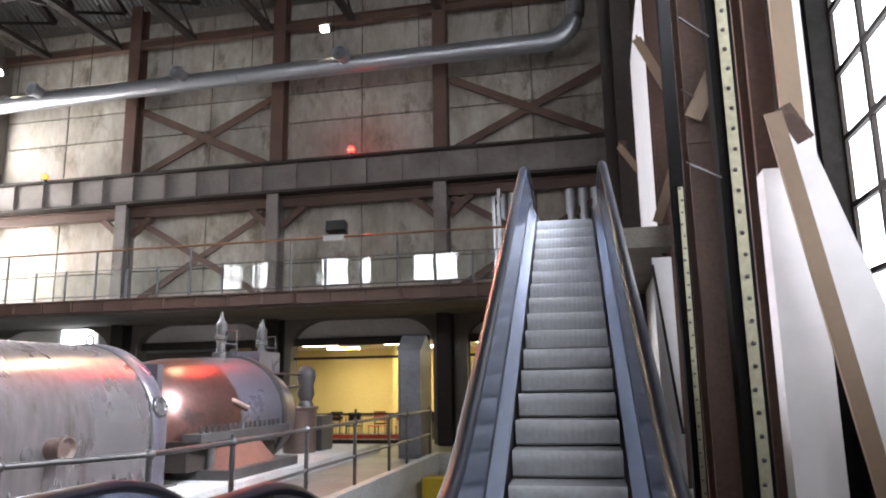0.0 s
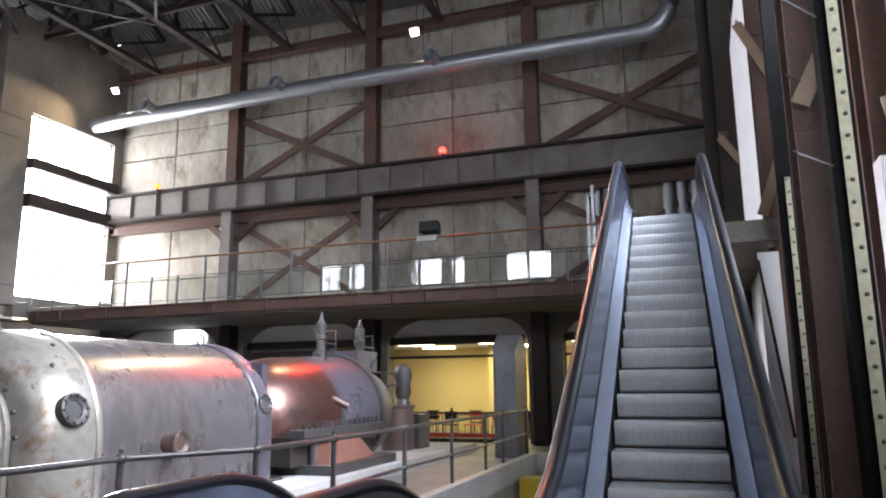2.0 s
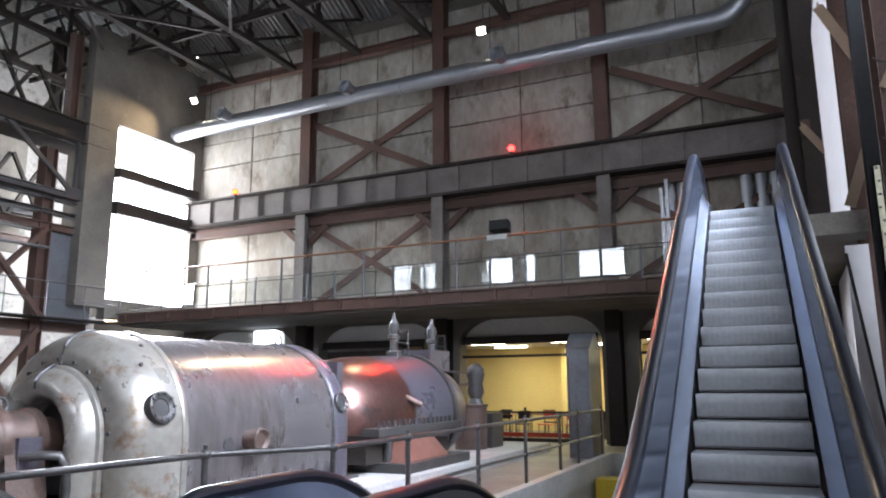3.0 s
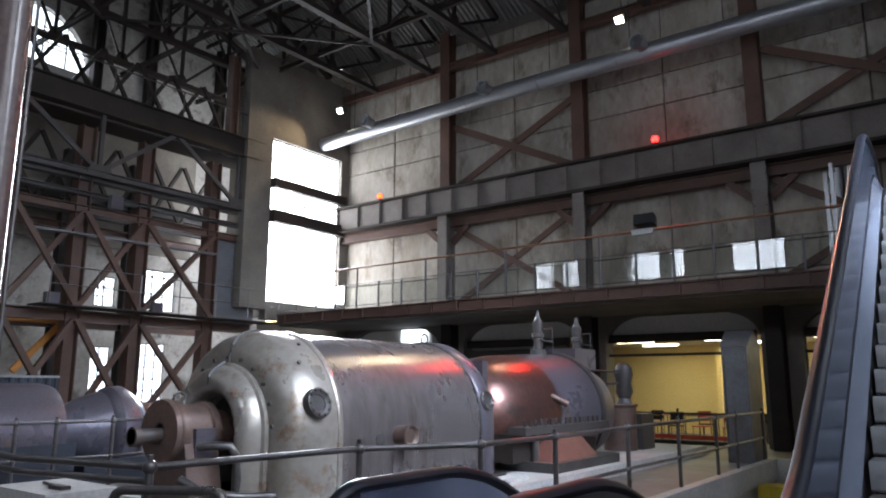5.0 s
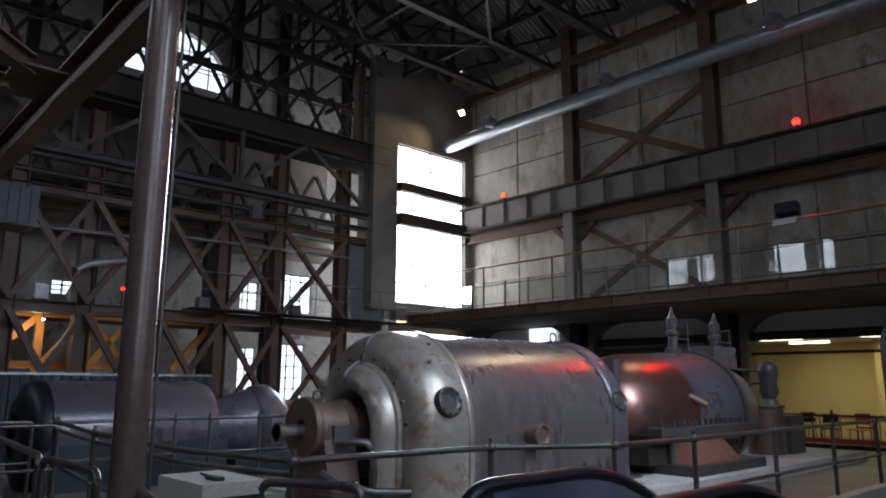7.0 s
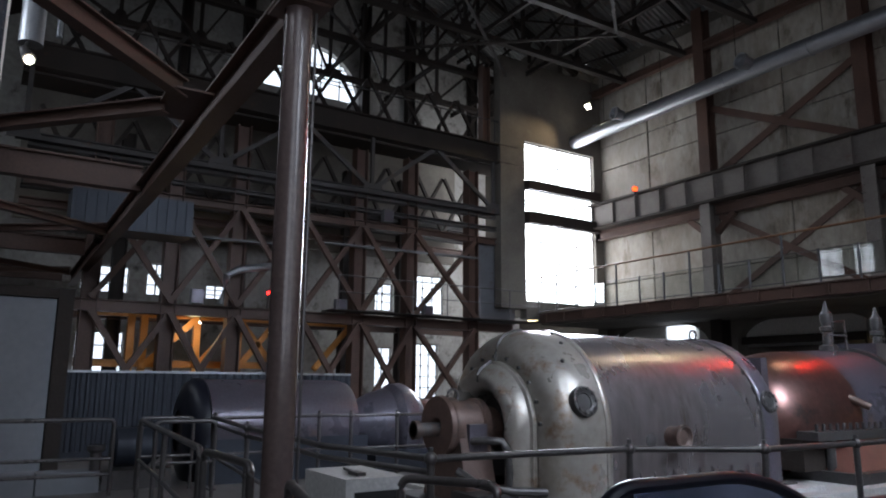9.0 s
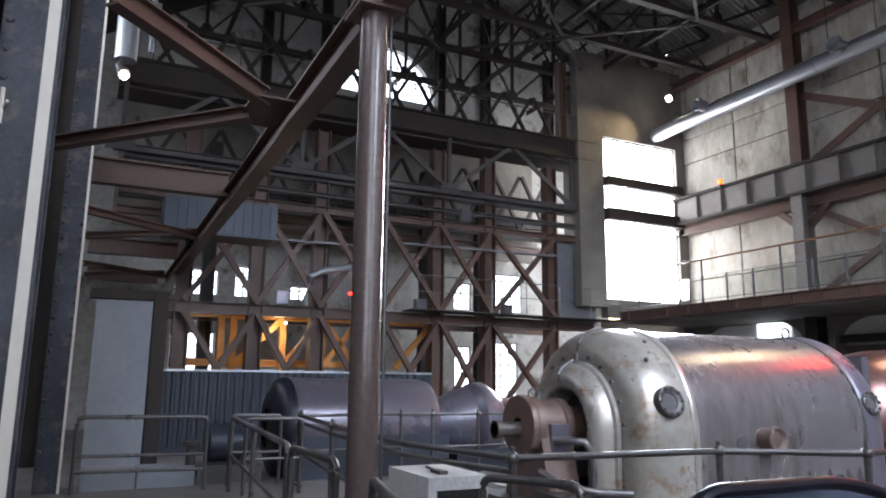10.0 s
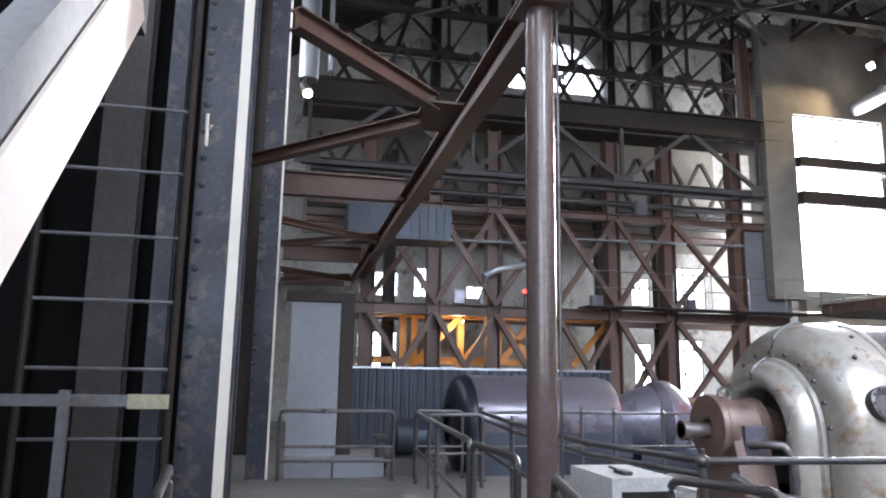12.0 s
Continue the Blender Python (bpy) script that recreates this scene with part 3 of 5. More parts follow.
for a, b in zip(post_xs, post_xs[1:]):
    ob = solid("glass_panel", GLASS, lambda bm: box(bm, b + 0.04, a - 0.04, DY - 0.006, DY + 0.006, DZ + 0.13, DZ + 0.79), gr, "clear glass panel")
    ob.visible_shadow = False
for x, zt in ((-2.3, 6.5), (-2.42, 6.3)):
    tagged(solid("gallery_post", PIPEM, lambda bm: (bar(bm, (x, DY + 0.1, DZ), (x, DY + 0.1, zt), 0.08, 0.08, (0, 1, 0)), bar(bm, (x, DY + 0.1, zt - 0.05), (x, DY + 0.6, zt - 0.05), 0.05, 0.05))),
           "tall grey steel post at the end of the gallery railing", "post", "gallery posts")


def flood(p):
    f = thing("floodlight", p, "black floodlight on the gallery handrail", "floodlight")
    x, y, z = p
    solid("housing", BLACK, lambda bm: prism(bm, (x - 0.26, y, z + 0.2), (x + 0.26, y, z + 0.2), [(-0.12, -0.16), (0.16, -0.1), (0.12, 0.16), (-0.1, 0.1)]), f)
    solid("yoke", IRON, lambda bm: (bar(bm, (x - 0.29, y, z), (x - 0.29, y, z + 0.22), 0.02, 0.05), bar(bm, (x + 0.29, y, z), (x + 0.29, y, z + 0.22), 0.02, 0.05), bar(bm, (x - 0.3, y, z), (x + 0.3, y, z), 0.05, 0.02)), f)
    solid("ballast_box", WHITEC, lambda bm: box(bm, x - 0.36, x + 0.2, y - 0.06, y + 0.06, z - 0.16, z - 0.02), f, "small white ballast box")


flood((-6.55, DY, 5.56))
for x in (-2.62, -2.3, -1.96, -0.62, -0.25, 0.1):
    d = thing("vertical_duct", (x, 20.62, 5.9), "short upright silver duct against the north wall", "duct", "silver ducts")
    solid("tube", PIPEM, lambda bm: rod(bm, (x, 20.62, 5.95), (x, 20.62, 7.3), 0.15, 18), d)
    solid("collar", PIPEM, lambda bm: rod(bm, (x, 20.62, 5.9), (x, 20.62, 6.0), 0.17, 18), d)
    solid("flange", PIPEM, lambda bm: rod(bm, (x, 20.62, 7.25), (x, 20.62, 7.4), 0.17, 18), d)

# ---- rooms behind the arches ----
tagged(solid("room_back_wall", CREAM, lambda bm: box(bm, -11.5, EX, 26.0, 26.2, 0, 3.4)), "cream-yellow painted back wall of the canteen", "wall", "", "structure")
tagged(solid("room_side_wall", CREAM, lambda bm: (box(bm, -7.1, -6.95, 24.4, 26.0, 0, 3.2), box(bm, EX - 0.2, EX, NY + 0.6, 26, 0, 3.4))), "cream-yellow painted partition of the canteen", "wall", "", "structure")
tagged(solid("room_end_wall", PIER, lambda bm: box(bm, -11.7, -11.5, NY + 0.55, 26.2, 0, 3.6)), "dark partition beside the canteen", "wall", "", "structure")
tagged(solid("room_ceiling", CEIL, lambda bm: box(bm, GX, EX, NY + 0.56, 26.0, 3.05, 3.6)), "white canteen ceiling", "ceiling", "", "structure")
tagged(solid("store_back_wall", PIER, lambda bm: box(bm, GX, -11.7, 25.0, 25.2, 0, 3.6)), "dark wall of the unlit room behind the arches", "wall", "", "structure")
tagged(solid("outer_roof_slab", PIER, lambda bm: box(bm, GX - 1, EX + 0.5, NY + 0.5, 26.6, 3.6, 4.0)), "dark slab over the side rooms", "slab", "", "structure")
tagged(solid("end_wall", PIER, lambda bm: (box(bm, GX - 1, GX - 0.8, NY, 26.6, 0, 4), box(bm, EX + 0.4, EX + 0.6, NY, 26.6, 0, 4), box(bm, GX - 1, EX + 0.6, 26.4, 26.6, 0, 4))), "dark outer wall of the side rooms", "wall", "", "structure")
for c in (-7.25, -1.6, -12.93, -18.6):
    fr = thing("shopfront_frame", (c, NY + 0.3, 0), "dark glazed screen with a transom in the arch", "screen", "arch screens")
    solid("transom", DARK, lambda bm: box(bm, c - 2.25, c + 2.25, NY + 0.2, NY + 0.36, 2.92, 3.16), fr)
    solid("head_rail", DARK, lambda bm: box(bm, c - 2.25, c + 2.25, NY + 0.24, NY + 0.32, 2.5, 2.58), fr)
    solid("sill", DARK, lambda bm: box(bm, c - 2.25, c + 2.25, NY + 0.2, NY + 0.36, 0.0, 0.1), fr)
    for x in (-2.2, 2.2):
        solid("mullion", DARK, lambda bm: box(bm, c + x - 0.03, c + x + 0.03, NY + 0.24, NY + 0.32, 0.1, 2.92), fr)
    solid("guard_rail", DARK, lambda bm: rod(bm, (c - 2.2, NY + 0.18, 0.86), (c + 2.2, NY + 0.18, 0.86), 0.028, 8), fr)
    solid("kick_strip", REDCH, lambda bm: box(bm, c - 2.2, c + 2.2, NY + 0.24, NY + 0.3, 0.14, 0.26), fr, "red kick strip")
    solid("mullion", DARK, lambda bm: box(bm, c - 0.08, c - 0.03, NY + 0.24, NY + 0.32, 0.26, 1.0), fr)
    solid("blind_panel", CEIL, lambda bm: box(bm, c - 2.2, c + 2.2, NY + 0.37, NY + 0.41, 3.1, 3.7), fr, "pale panel in the head of the arch")
for za, zb in ((7.5, 7.95), (8.8, 9.15)):
    tagged(solid("window_beam", DARK, lambda bm: box(bm, WX + 0.03, WX + 0.3, 16.7, 20.4, za, zb)), "dark steel beam across the corner window", "beam", "window beams")
tagged(solid("arch_light_pane", SKYPANE, lambda bm: box(bm, -17.75, -16.55, NY + 0.26, NY + 0.28, 2.6, 3.69)), "bright pane of daylight in the head of the arch", "window pane", "", "structure")
for x in (-9.0, -6.2, -3.2, -0.4):
    for y in (22.4, 24.6):
        solid_ob = solid("ceiling_tube", TUBE, lambda bm: box(bm, x - 0.6, x + 0.6, y - 0.07, y + 0.07, 2.98, 3.05))
        tagged(solid_ob, "lit fluorescent ceiling light of the canteen", "ceiling light", "canteen lights")
for x in (-8.2, -5.6, -2.0):
    lamp("canteen_light", "AREA", 72, (1.0, 0.86, 0.45), look((x, 23.6, 2.9), (x, 23.6, 0)), size=1.6, size_y=1.6)


def table(x, y):
    t = thing("canteen_table", (x, y, 0), "dark canteen table with thin steel legs", "table", "canteen tables")
    solid("tabletop", WOOD, lambda bm: box(bm, x - 0.6, x + 0.6, y - 0.38, y + 0.38, 0.71, 0.75), t)
    for sx in (-0.52, 0.52):
        for sy in (-0.3, 0.3):
            solid("leg", IRON, lambda bm: rod(bm, (x + sx, y + sy, 0), (x + sx, y + sy, 0.71), 0.018, 6), t)


def chair(x, y, turn, mat, label):
    c = thing("canteen_chair", (0, 0, 0), label, "chair", "canteen chairs")
    solid("seat", mat, lambda bm: box(bm, -0.21, 0.21, -0.2, 0.2, 0.43, 0.46), c)
    solid("backrest", mat, lambda bm: sweep(bm, [(-0.2, 0.2, 0.72), (-0.1, 0.235, 0.72), (0.1, 0.235, 0.72), (0.2, 0.2, 0.72)], [(-0.012, -0.13), (0.012, -0.13), (0.012, 0.13), (-0.012, 0.13)]), c)
    for sx in (-0.18, 0.18):
        solid("leg", IRON, lambda bm: rod(bm, (sx, -0.18, 0), (sx, -0.17, 0.43), 0.014, 6), c)
        solid("leg", IRON, lambda bm: rod(bm, (sx, 0.22, 0), (sx, 0.2, 0.75), 0.014, 6), c)
    c.matrix_world = pose(x, y, 0, 0, 0, turn)


for i, x in enumerate((-8.9, -7.4, -5.8, -4.2)):
    table(x, 22.9 + 0.3 * (i % 2))
    chair(x - 0.4, 22.3, 10, BLACK if i % 2 else REDCH, "red canteen chair at a table" if i % 2 == 0 else "black canteen chair at a table")
    chair(x + 0.35, 22.35, -14, REDCH if i == 1 else BLACK, "red canteen chair at a table" if i == 1 else "black canteen chair at a table")
    chair(x + 0.1, 23.7, 180, BLACK, "black canteen chair at a table")

# metal cabinet with a gabled hood at the head of the well
cab = thing("hooded_cabinet", (-4.45, 17.2, 0), "tall grey sheet-metal cabinet with a pitched hood", "cabinet")
solid("body", GREYST, lambda bm: box(bm, -4.74, -4.2, 16.72, 17.85, 0, 2.5), cab)
solid("hood", GREYST, lambda bm: prism(bm, (-4.77, 17.28, 2.5), (-4.17, 17.28, 2.5), [(-0.6, 0), (0.6, 0), (0.05, 0.38), (-0.05, 0.38)]), cab)
solid("door", GREYST, lambda bm: box(bm, -4.7, -4.24, 16.7, 16.718, 0.1, 2.38), cab)
solid("hinge", IRON, lambda bm: rod(bm, (-4.69, 16.69, 0.2), (-4.69, 16.69, 2.3), 0.012, 6), cab)
tagged(solid("yellow_bin", YELLOW, lambda bm: prism(bm, (-3.55, 15.9, -1.5), (-3.55, 15.9, -0.3), [(-0.35, -0.3), (0.35, -0.3), (0.35, 0.3), (-0.35, 0.3)])), "yellow-painted block in the escalator well", "block")
tagged(solid("block_stand", PIER, lambda bm: box(bm, -3.94, -3.1, 15.5, 16.3, -4.2, -1.5)), "concrete pier under the yellow block", "pier")

# ---- big ventilation pipe ----
PY, PZ = 19.3, 11.27
vp = thing("ventilation_pipe", (-8, PY, PZ), "large galvanised ventilation pipe hung below the roof", "pipe")
bend = [(-1.08 + 0.9 * math.sin(a), PY, PZ + 0.9 - 0.9 * math.cos(a)) for a in [math.pi / 2 * i / 8 for i in range(9)]]
solid("pipe", PIPEM, lambda bm: sweep(bm, [(-24, PY, PZ - 0.15), (-12, PY, PZ), (-1.08, PY, PZ)] + bend[1:] + [(-0.18, PY, 14.0)], circle(0.265, 24)), vp)
for x in (-22, -19.2, -16.4, -13.4, -10.6, -7.9, -5.2, -2.4):
    solid("joint_band", PIPEM, lambda bm: rod(bm, (x - 0.03, PY, PZ - 0.02), (x + 0.03, PY, PZ - 0.02), 0.28, 24), vp)
    solid("hanger", DARK, lambda bm: rod(bm, (x + 0.4, PY, PZ + 0.28), (x + 0.4, PY, PZ + 2.0), 0.012, 6), vp)
for x in (-7.03, -12.4, -17.65):
    noz = solid("outlet", PIPEM, lambda bm: lathe(bm, [(0, 0.19), (0.26, 0.19), (0.28, 0.25), (0.38, 0.25), (0.38, 0.19), (0.25, 0.15), (0.25, 0.0)], (x, PY - 0.26, PZ + 0.08), (-0.15, -1, 0.12), 20), vp, "round outlet nozzle")

# lamps along the wall
for p, s in (((-7.7, 19.1, 12.42), 1.0), ((-19.6, 19.3, 12.4), 0.9)):
    l = thing("high_bay_lamp", p, "lit square floodlamp under the roof", "lamp", "roof lamps")
    x, y, z = p
    solid("housing", IRON, lambda bm: prism(bm, (x, y + 0.2, z + 0.12), (x, y - 0.02, z), [(-0.14, -0.12), (0.14, -0.12), (0.18, 0.16), (-0.18, 0.16)]), l)
    solid("lens", LAMPW, lambda bm: prism(bm, (x, y - 0.025, z), (x, y - 0.05, z - 0.02), [(-0.12, -0.1), (0.12, -0.1), (0.12, 0.1), (-0.12, 0.1)]), l, "glowing warm lens")
    solid("stem", IRON, lambda bm: rod(bm, (x, y + 0.15, z + 0.15), (x, y + 0.15, 13.4), 0.02, 6), l)
    lamp("high_bay_light", "SPOT", 900 * s, (1.0, 0.74, 0.42), look((x, y - 0.1, z - 0.05), (x + 0.5, 6.0, 0)), radius=0.15, cone=radians(80))
for p, m, e in (((-7.09, 19.85, 8.76), LAMPR, 800), ((-17.9, 19.85, 8.74), LAMPO, 5)):
    l = thing("beacon", p, "glowing red warning lamp on the crane girder" if m is LAMPR else "glowing orange warning lamp on the crane girder", "lamp", "warning lamps")
    solid("bulb", m, lambda bm: ball(bm, p, 0.1), l)
    solid("base", IRON, lambda bm: rod(bm, (p[0], p[1], p[2] - 0.2), (p[0], p[1], p[2] - 0.09), 0.07, 12), l)
    lamp("beacon_light", "SPOT", e, (1.0, 0.04, 0.02) if m is LAMPR else (1, 0.2, 0.03), look((p[0], p[1] - 0.3, p[2] + 0.05), (p[0], 8.0, 1.0)), radius=0.18, cone=radians(70))

# ---- roof trusses ----
BZ = 13.35


def top_z(y):
    return RIDGE_Z - 0.35 - (RIDGE_Z - EAVE_Z) * abs(y - RIDGE_Y) / (NY + 0.6 - RIDGE_Y)


def truss(x):
    t = thing("roof_truss", (x, RIDGE_Y, BZ), "dark riveted steel roof truss", "truss", "roof trusses")
    ys = [SY + 0.1, 0.2, 2.8, 5.4, 7.9, RIDGE_Y, 12.7, 15.2, 17.8, 20.4]
    solid("bottom_chord", DARK, lambda bm: (bar(bm, (x - 0.07, ys[0], BZ), (x - 0.07, ys[-1], BZ), 0.03, 0.18), bar(bm, (x + 0.07, ys[0], BZ), (x + 0.07, ys[-1], BZ), 0.03, 0.18),
                                            bar(bm, (x, ys[0], BZ - 0.1), (x, ys[-1], BZ - 0.1), 0.24, 0.02)), t)
    for a, b in ((ys[0], RIDGE_Y), (RIDGE_Y, ys[-1])):
        solid("top_chord", DARK, lambda bm: bar(bm, (x, a, top_z(a)), (x, b, top_z(b)), 0.22, 0.2), t)
    for i, y in enumerate(ys[1:-1]):
        solid("strut", DARK, lambda bm: bar(bm, (x, y, BZ), (x, y, top_z(y)), 0.1, 0.12, (0, 1, 0)), t)
    for i, (a, b) in enumerate(zip(ys, ys[1:])):
        lo, hi = (a, b) if i % 2 else (b, a)
        if b <= RIDGE_Y:
            lo, hi = b, a
        else:
            lo, hi = a, b
        solid("diagonal", DARK, lambda bm: bar(bm, (x, lo, BZ), (x, hi, top_z(hi)), 0.09, 0.1), t)
        mid = (a + b) / 2
        solid("tie", DARK, lambda bm: bar(bm, (x, mid, (BZ + top_z(mid)) / 2), (x, a if b <= RIDGE_Y else b, BZ), 0.06, 0.07), t)
    for y in ys[1:-1]:
        solid("gusset_plate", DARK, lambda bm: prism(bm, (x - 0.05, y, BZ + 0.08), (x + 0.05, y, BZ + 0.08), [(-0.3, -0.1), (0.3, -0.1), (0.12, 0.3), (-0.12, 0.3)]), t)


TX = [1.2, -1.6, -4.4, -7.25, -10.1, -12.9, -15.75, -18.6, -21.4, -24]
for x in TX[::2] + [-24.4]:
    truss(x)
truss(-1.6)
truss(-7.25)
truss(-12.9)
truss(-18.6)
for y in (3.5, 6.9, RIDGE_Y, 13.5, 16.9):
    beam("roof_strut", (GX + 0.1, y, BZ + 0.16), (EX, y, BZ + 0.16), 0.12, 0.16, DARK, "long dark steel strut between the roof trusses", "roof struts")
for k in range(13):
    y = SY + 0.5 + k * 2.0
    if y < 20.5:
        beam("purlin", (GX, y, top_z(y) + 0.16), (EX, y, top_z(y) + 0.16), 0.08, 0.16, DARK, "dark steel purlin under the roof sheets", "purlins")
for a, b in zip(TX[2::2], TX[4::2]):
    for y0, y1 in ((3.5, 10.3), (10.3, 16.9)):
        for p, q in (((a, y0), (b, y1)), ((a, y1), (b, y0))):
            dz = 0.0 if p[1] < q[1] else 0.09
            beam("wind_brace", (p[0], p[1], BZ - 0.15 - dz), (q[0], q[1], BZ - 0.15 - dz), 0.09, 0.08, DARK if random.random() < 0.5 else TRUSSG, "slender steel wind brace below the trusses", "wind braces", bar, "brace")
    for y in (13.5, 16.9, 6.9):
        beam("sway_brace", (a, y, BZ), (b, y, top_z(y)), 0.08, 0.08, DARK, "slender sway brace between two trusses", "sway braces", bar, "brace")
        beam("sway_brace", (a, y + 0.1, top_z(y)), (b, y + 0.1, BZ), 0.08, 0.08, DARK, "slender sway brace between two trusses", "sway braces", bar, "brace")


# ---- escalators ----
def arc(c, r, a0, a1, n):
    return [(c[0] + r * math.cos(radians(a0 + (a1 - a0) * i / n)), c[1] + r * math.sin(radians(a0 + (a1 - a0) * i / n))) for i in range(n + 1)]


def escalator(name, label, m, y0, rise, up, low=2.3, steps_from=0, n_steps=18):
    """Local frame: runs along +y, its foot at y0, centre at x=0. up: +1 climbs, -1 descends."""
    e = thing(name, (0, 0, 0), label, "escalator", "escalators")
    sl = 0.583 * up
    run = rise / 0.583
    y1 = y0 + run
    z_at = lambda y: 0.0 if y < y0 else (sl * (y - y0) if y < y1 else sl * run)
    # one side line of handrail: newel loop, level part, incline, level part, newel loop

    def line(off, ya, yb):
        pts = []
        y = ya
        while y <= yb + 1e-6:
            k = 0.0
            for w in (-0.5, -0.25, 0, 0.25, 0.5):
                k += z_at(y + w) / 5
            pts.append((y, k + off))
            y += 0.15
        return pts

    top = line(0.97, y0 - 1.5, y1 + 1.2)
    r = 0.33
    foot = [(y, z) for y, z in arc((top[0][0], top[0][1] - r), r, 270, 90, 12)]
    head = [(y, z) for y, z in arc((top[-1][0], top[-1][1] - r), r, 90, -90, 12)]
    for s in (-1, 1):
        x = 0.6 * s
        solid("handrail", RUBBER, lambda bm: sweep_yz(bm, x, foot + top[1:-1] + head, 0.056, 0.046), e, "black rubber handrail")
        # deck gets the lighter blue steel as its painted reflection
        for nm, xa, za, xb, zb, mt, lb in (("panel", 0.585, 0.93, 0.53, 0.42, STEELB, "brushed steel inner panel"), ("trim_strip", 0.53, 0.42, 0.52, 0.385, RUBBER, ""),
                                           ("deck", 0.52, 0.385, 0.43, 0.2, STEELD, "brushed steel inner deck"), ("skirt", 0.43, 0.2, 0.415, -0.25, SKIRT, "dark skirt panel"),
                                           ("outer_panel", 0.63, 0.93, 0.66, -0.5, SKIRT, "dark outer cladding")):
            def fill(bm):
                base = line(0.0, y0 - 1.5, y1 + 1.2)
                ra = [bm.verts.new((s * xa, y, z + za)) for y, z in base]
                rb = [bm.verts.new((s * xb, y, z + zb)) for y, z in base]
                for i in range(len(base) - 1):
                    bm.faces.new((ra[i], ra[i + 1], rb[i + 1], rb[i]))
                rc = [bm.verts.new((s * (xa + 0.02), y, z + za)) for y, z in base]
                rd = [bm.verts.new((s * (xb + 0.02), y, z + zb)) for y, z in base]
                for i in range(len(base) - 1):
                    bm.faces.new((rc[i + 1], rc[i], rd[i], rd[i + 1]))
                    bm.faces.new((ra[i + 1], ra[i], rc[i], rc[i + 1]))
            solid(nm, mt, fill, e, lb)
        solid("newel_panel", SKIRT, lambda bm: newel(bm, x, foot), e)
        solid("newel_panel", SKIRT, lambda bm: newel(bm, x, head), e)
        if s < 0:
            solid("light_strip", LAMPR_DIM, lambda bm: sweep_yz(bm, x - 0.09, [(y, z - 0.62) for y, z in top[:10]], 0.012, 0.012), e, "thin red light strip")
    # steps: riser with grooves and a tread
    i = 0
    z, y = (-0.068, y0 - 0.116) if up > 0 else (0.0, y0)
    while i < n_steps:
        lo, hi = min(z, z + 0.205 * up), max(z, z + 0.205 * up)
        st = solid("step", STEPM, lambda bm: box(bm, -0.405, 0.405, y + 0.02, y + 0.41, hi - 0.05, hi), e)
        solid("riser", STEPM, lambda bm: riser_fill(bm, y if up > 0 else y + 0.355, lo, hi, up), st, "grooved metal riser")
        y += 0.205 / 0.583
        z += 0.205 * up
        i += 1
    solid("landing_plate", STEELB, lambda bm: box(bm, -0.58, 0.58, y0 - 2.2, y0 + 0.02, -0.03, 0.012), e, "ribbed steel landing plate")
    solid("comb_plate", STEPM, lambda bm: box(bm, -0.58, 0.58, y1 + 0.0, y1 + 1.5, sl * run - 0.05, sl * run + 0.012), e)
    solid("truss_casing", DARK, lambda bm: sweep(bm, [(0, y0 - 1.5, -0.6), (0, y0, -0.6), (0, y1, sl * run - 0.6), (0, y1 + 1.2, sl * run - 0.6)], [(-0.62, -0.25), (0.62, -0.25), (0.62, 0.25), (-0.62, 0.25)], smooth=False), e)
    e.matrix_world = m
    return e


def sweep_yz(bm, x, pts, w, h):
    """A flat-oval tube through (y, z) points at the side x."""
    ring = [(w * math.cos(t), h * math.sin(t)) for t in [2 * math.pi * k / 10 for k in range(10)]]
    prev = None
    for i, (y, z) in enumerate(pts):
        a, b = pts[max(i - 1, 0)], pts[min(i + 1, len(pts) - 1)]
        ty, tz = b[0] - a[0], b[1] - a[1]
        ln = math.hypot(ty, tz) or 1
        ny, nz = -tz / ln, ty / ln
        cur = [bm.verts.new((x + u, y + ny * v, z + nz * v)) for u, v in ring]
        if prev:
            for k in range(10):
                f = bm.faces.new((prev[k], prev[(k + 1) % 10], cur[(k + 1) % 10], cur[k]))
                f.smooth = True
        prev = cur


def newel(bm, x, loop):
    a = [bm.verts.new((x - 0.02, y, z)) for y, z in loop]
    b = [bm.verts.new((x + 0.02, y, z)) for y, z in loop]
    bm.faces.new(a)
    bm.faces.new(b[::-1])
    for i in range(len(loop)):
        j = (i + 1) % len(loop)
        bm.faces.new((a[i], b[i], b[j], a[j]))


def riser_fill(bm, yf, za, zb, up):
    """One grooved, slightly bowed riser sheet."""
    n, w = 64, 0.81
    prof = [(0.03, za + 0.012), (0.008, za + 0.03), (0.0, za + 0.12), (0.0, zb - 0.02), (0.012, zb)]
    rows = []
    for d, z in prof:
        rows.append([bm.verts.new((-w / 2 + w * k / n, yf + (d + (0.0014 if (k // 2) % 2 else 0.0)) * up, z)) for k in range(n + 1)])
    for p, q in zip(rows, rows[1:]):
        for k in range(n):
            bm.faces.new((p[k], p[k + 1], q[k + 1], q[k]))


LAMPR_DIM = glow("red_strip_glow", (1.0, 0.05, 0.03), 1.2)
escalator("escalator", "steel escalator with black handrails climbing to the gallery", pose(-0.14, 0, 0, 0, 0, 1.5), 3.93, 4.13, 1, n_steps=20)
escalator("escalator", "steel escalator with black handrails going down into the well", pose(-2.83, 0, 0.02, 0, 0, 0), 5.15, 4.2, -1, n_steps=12)
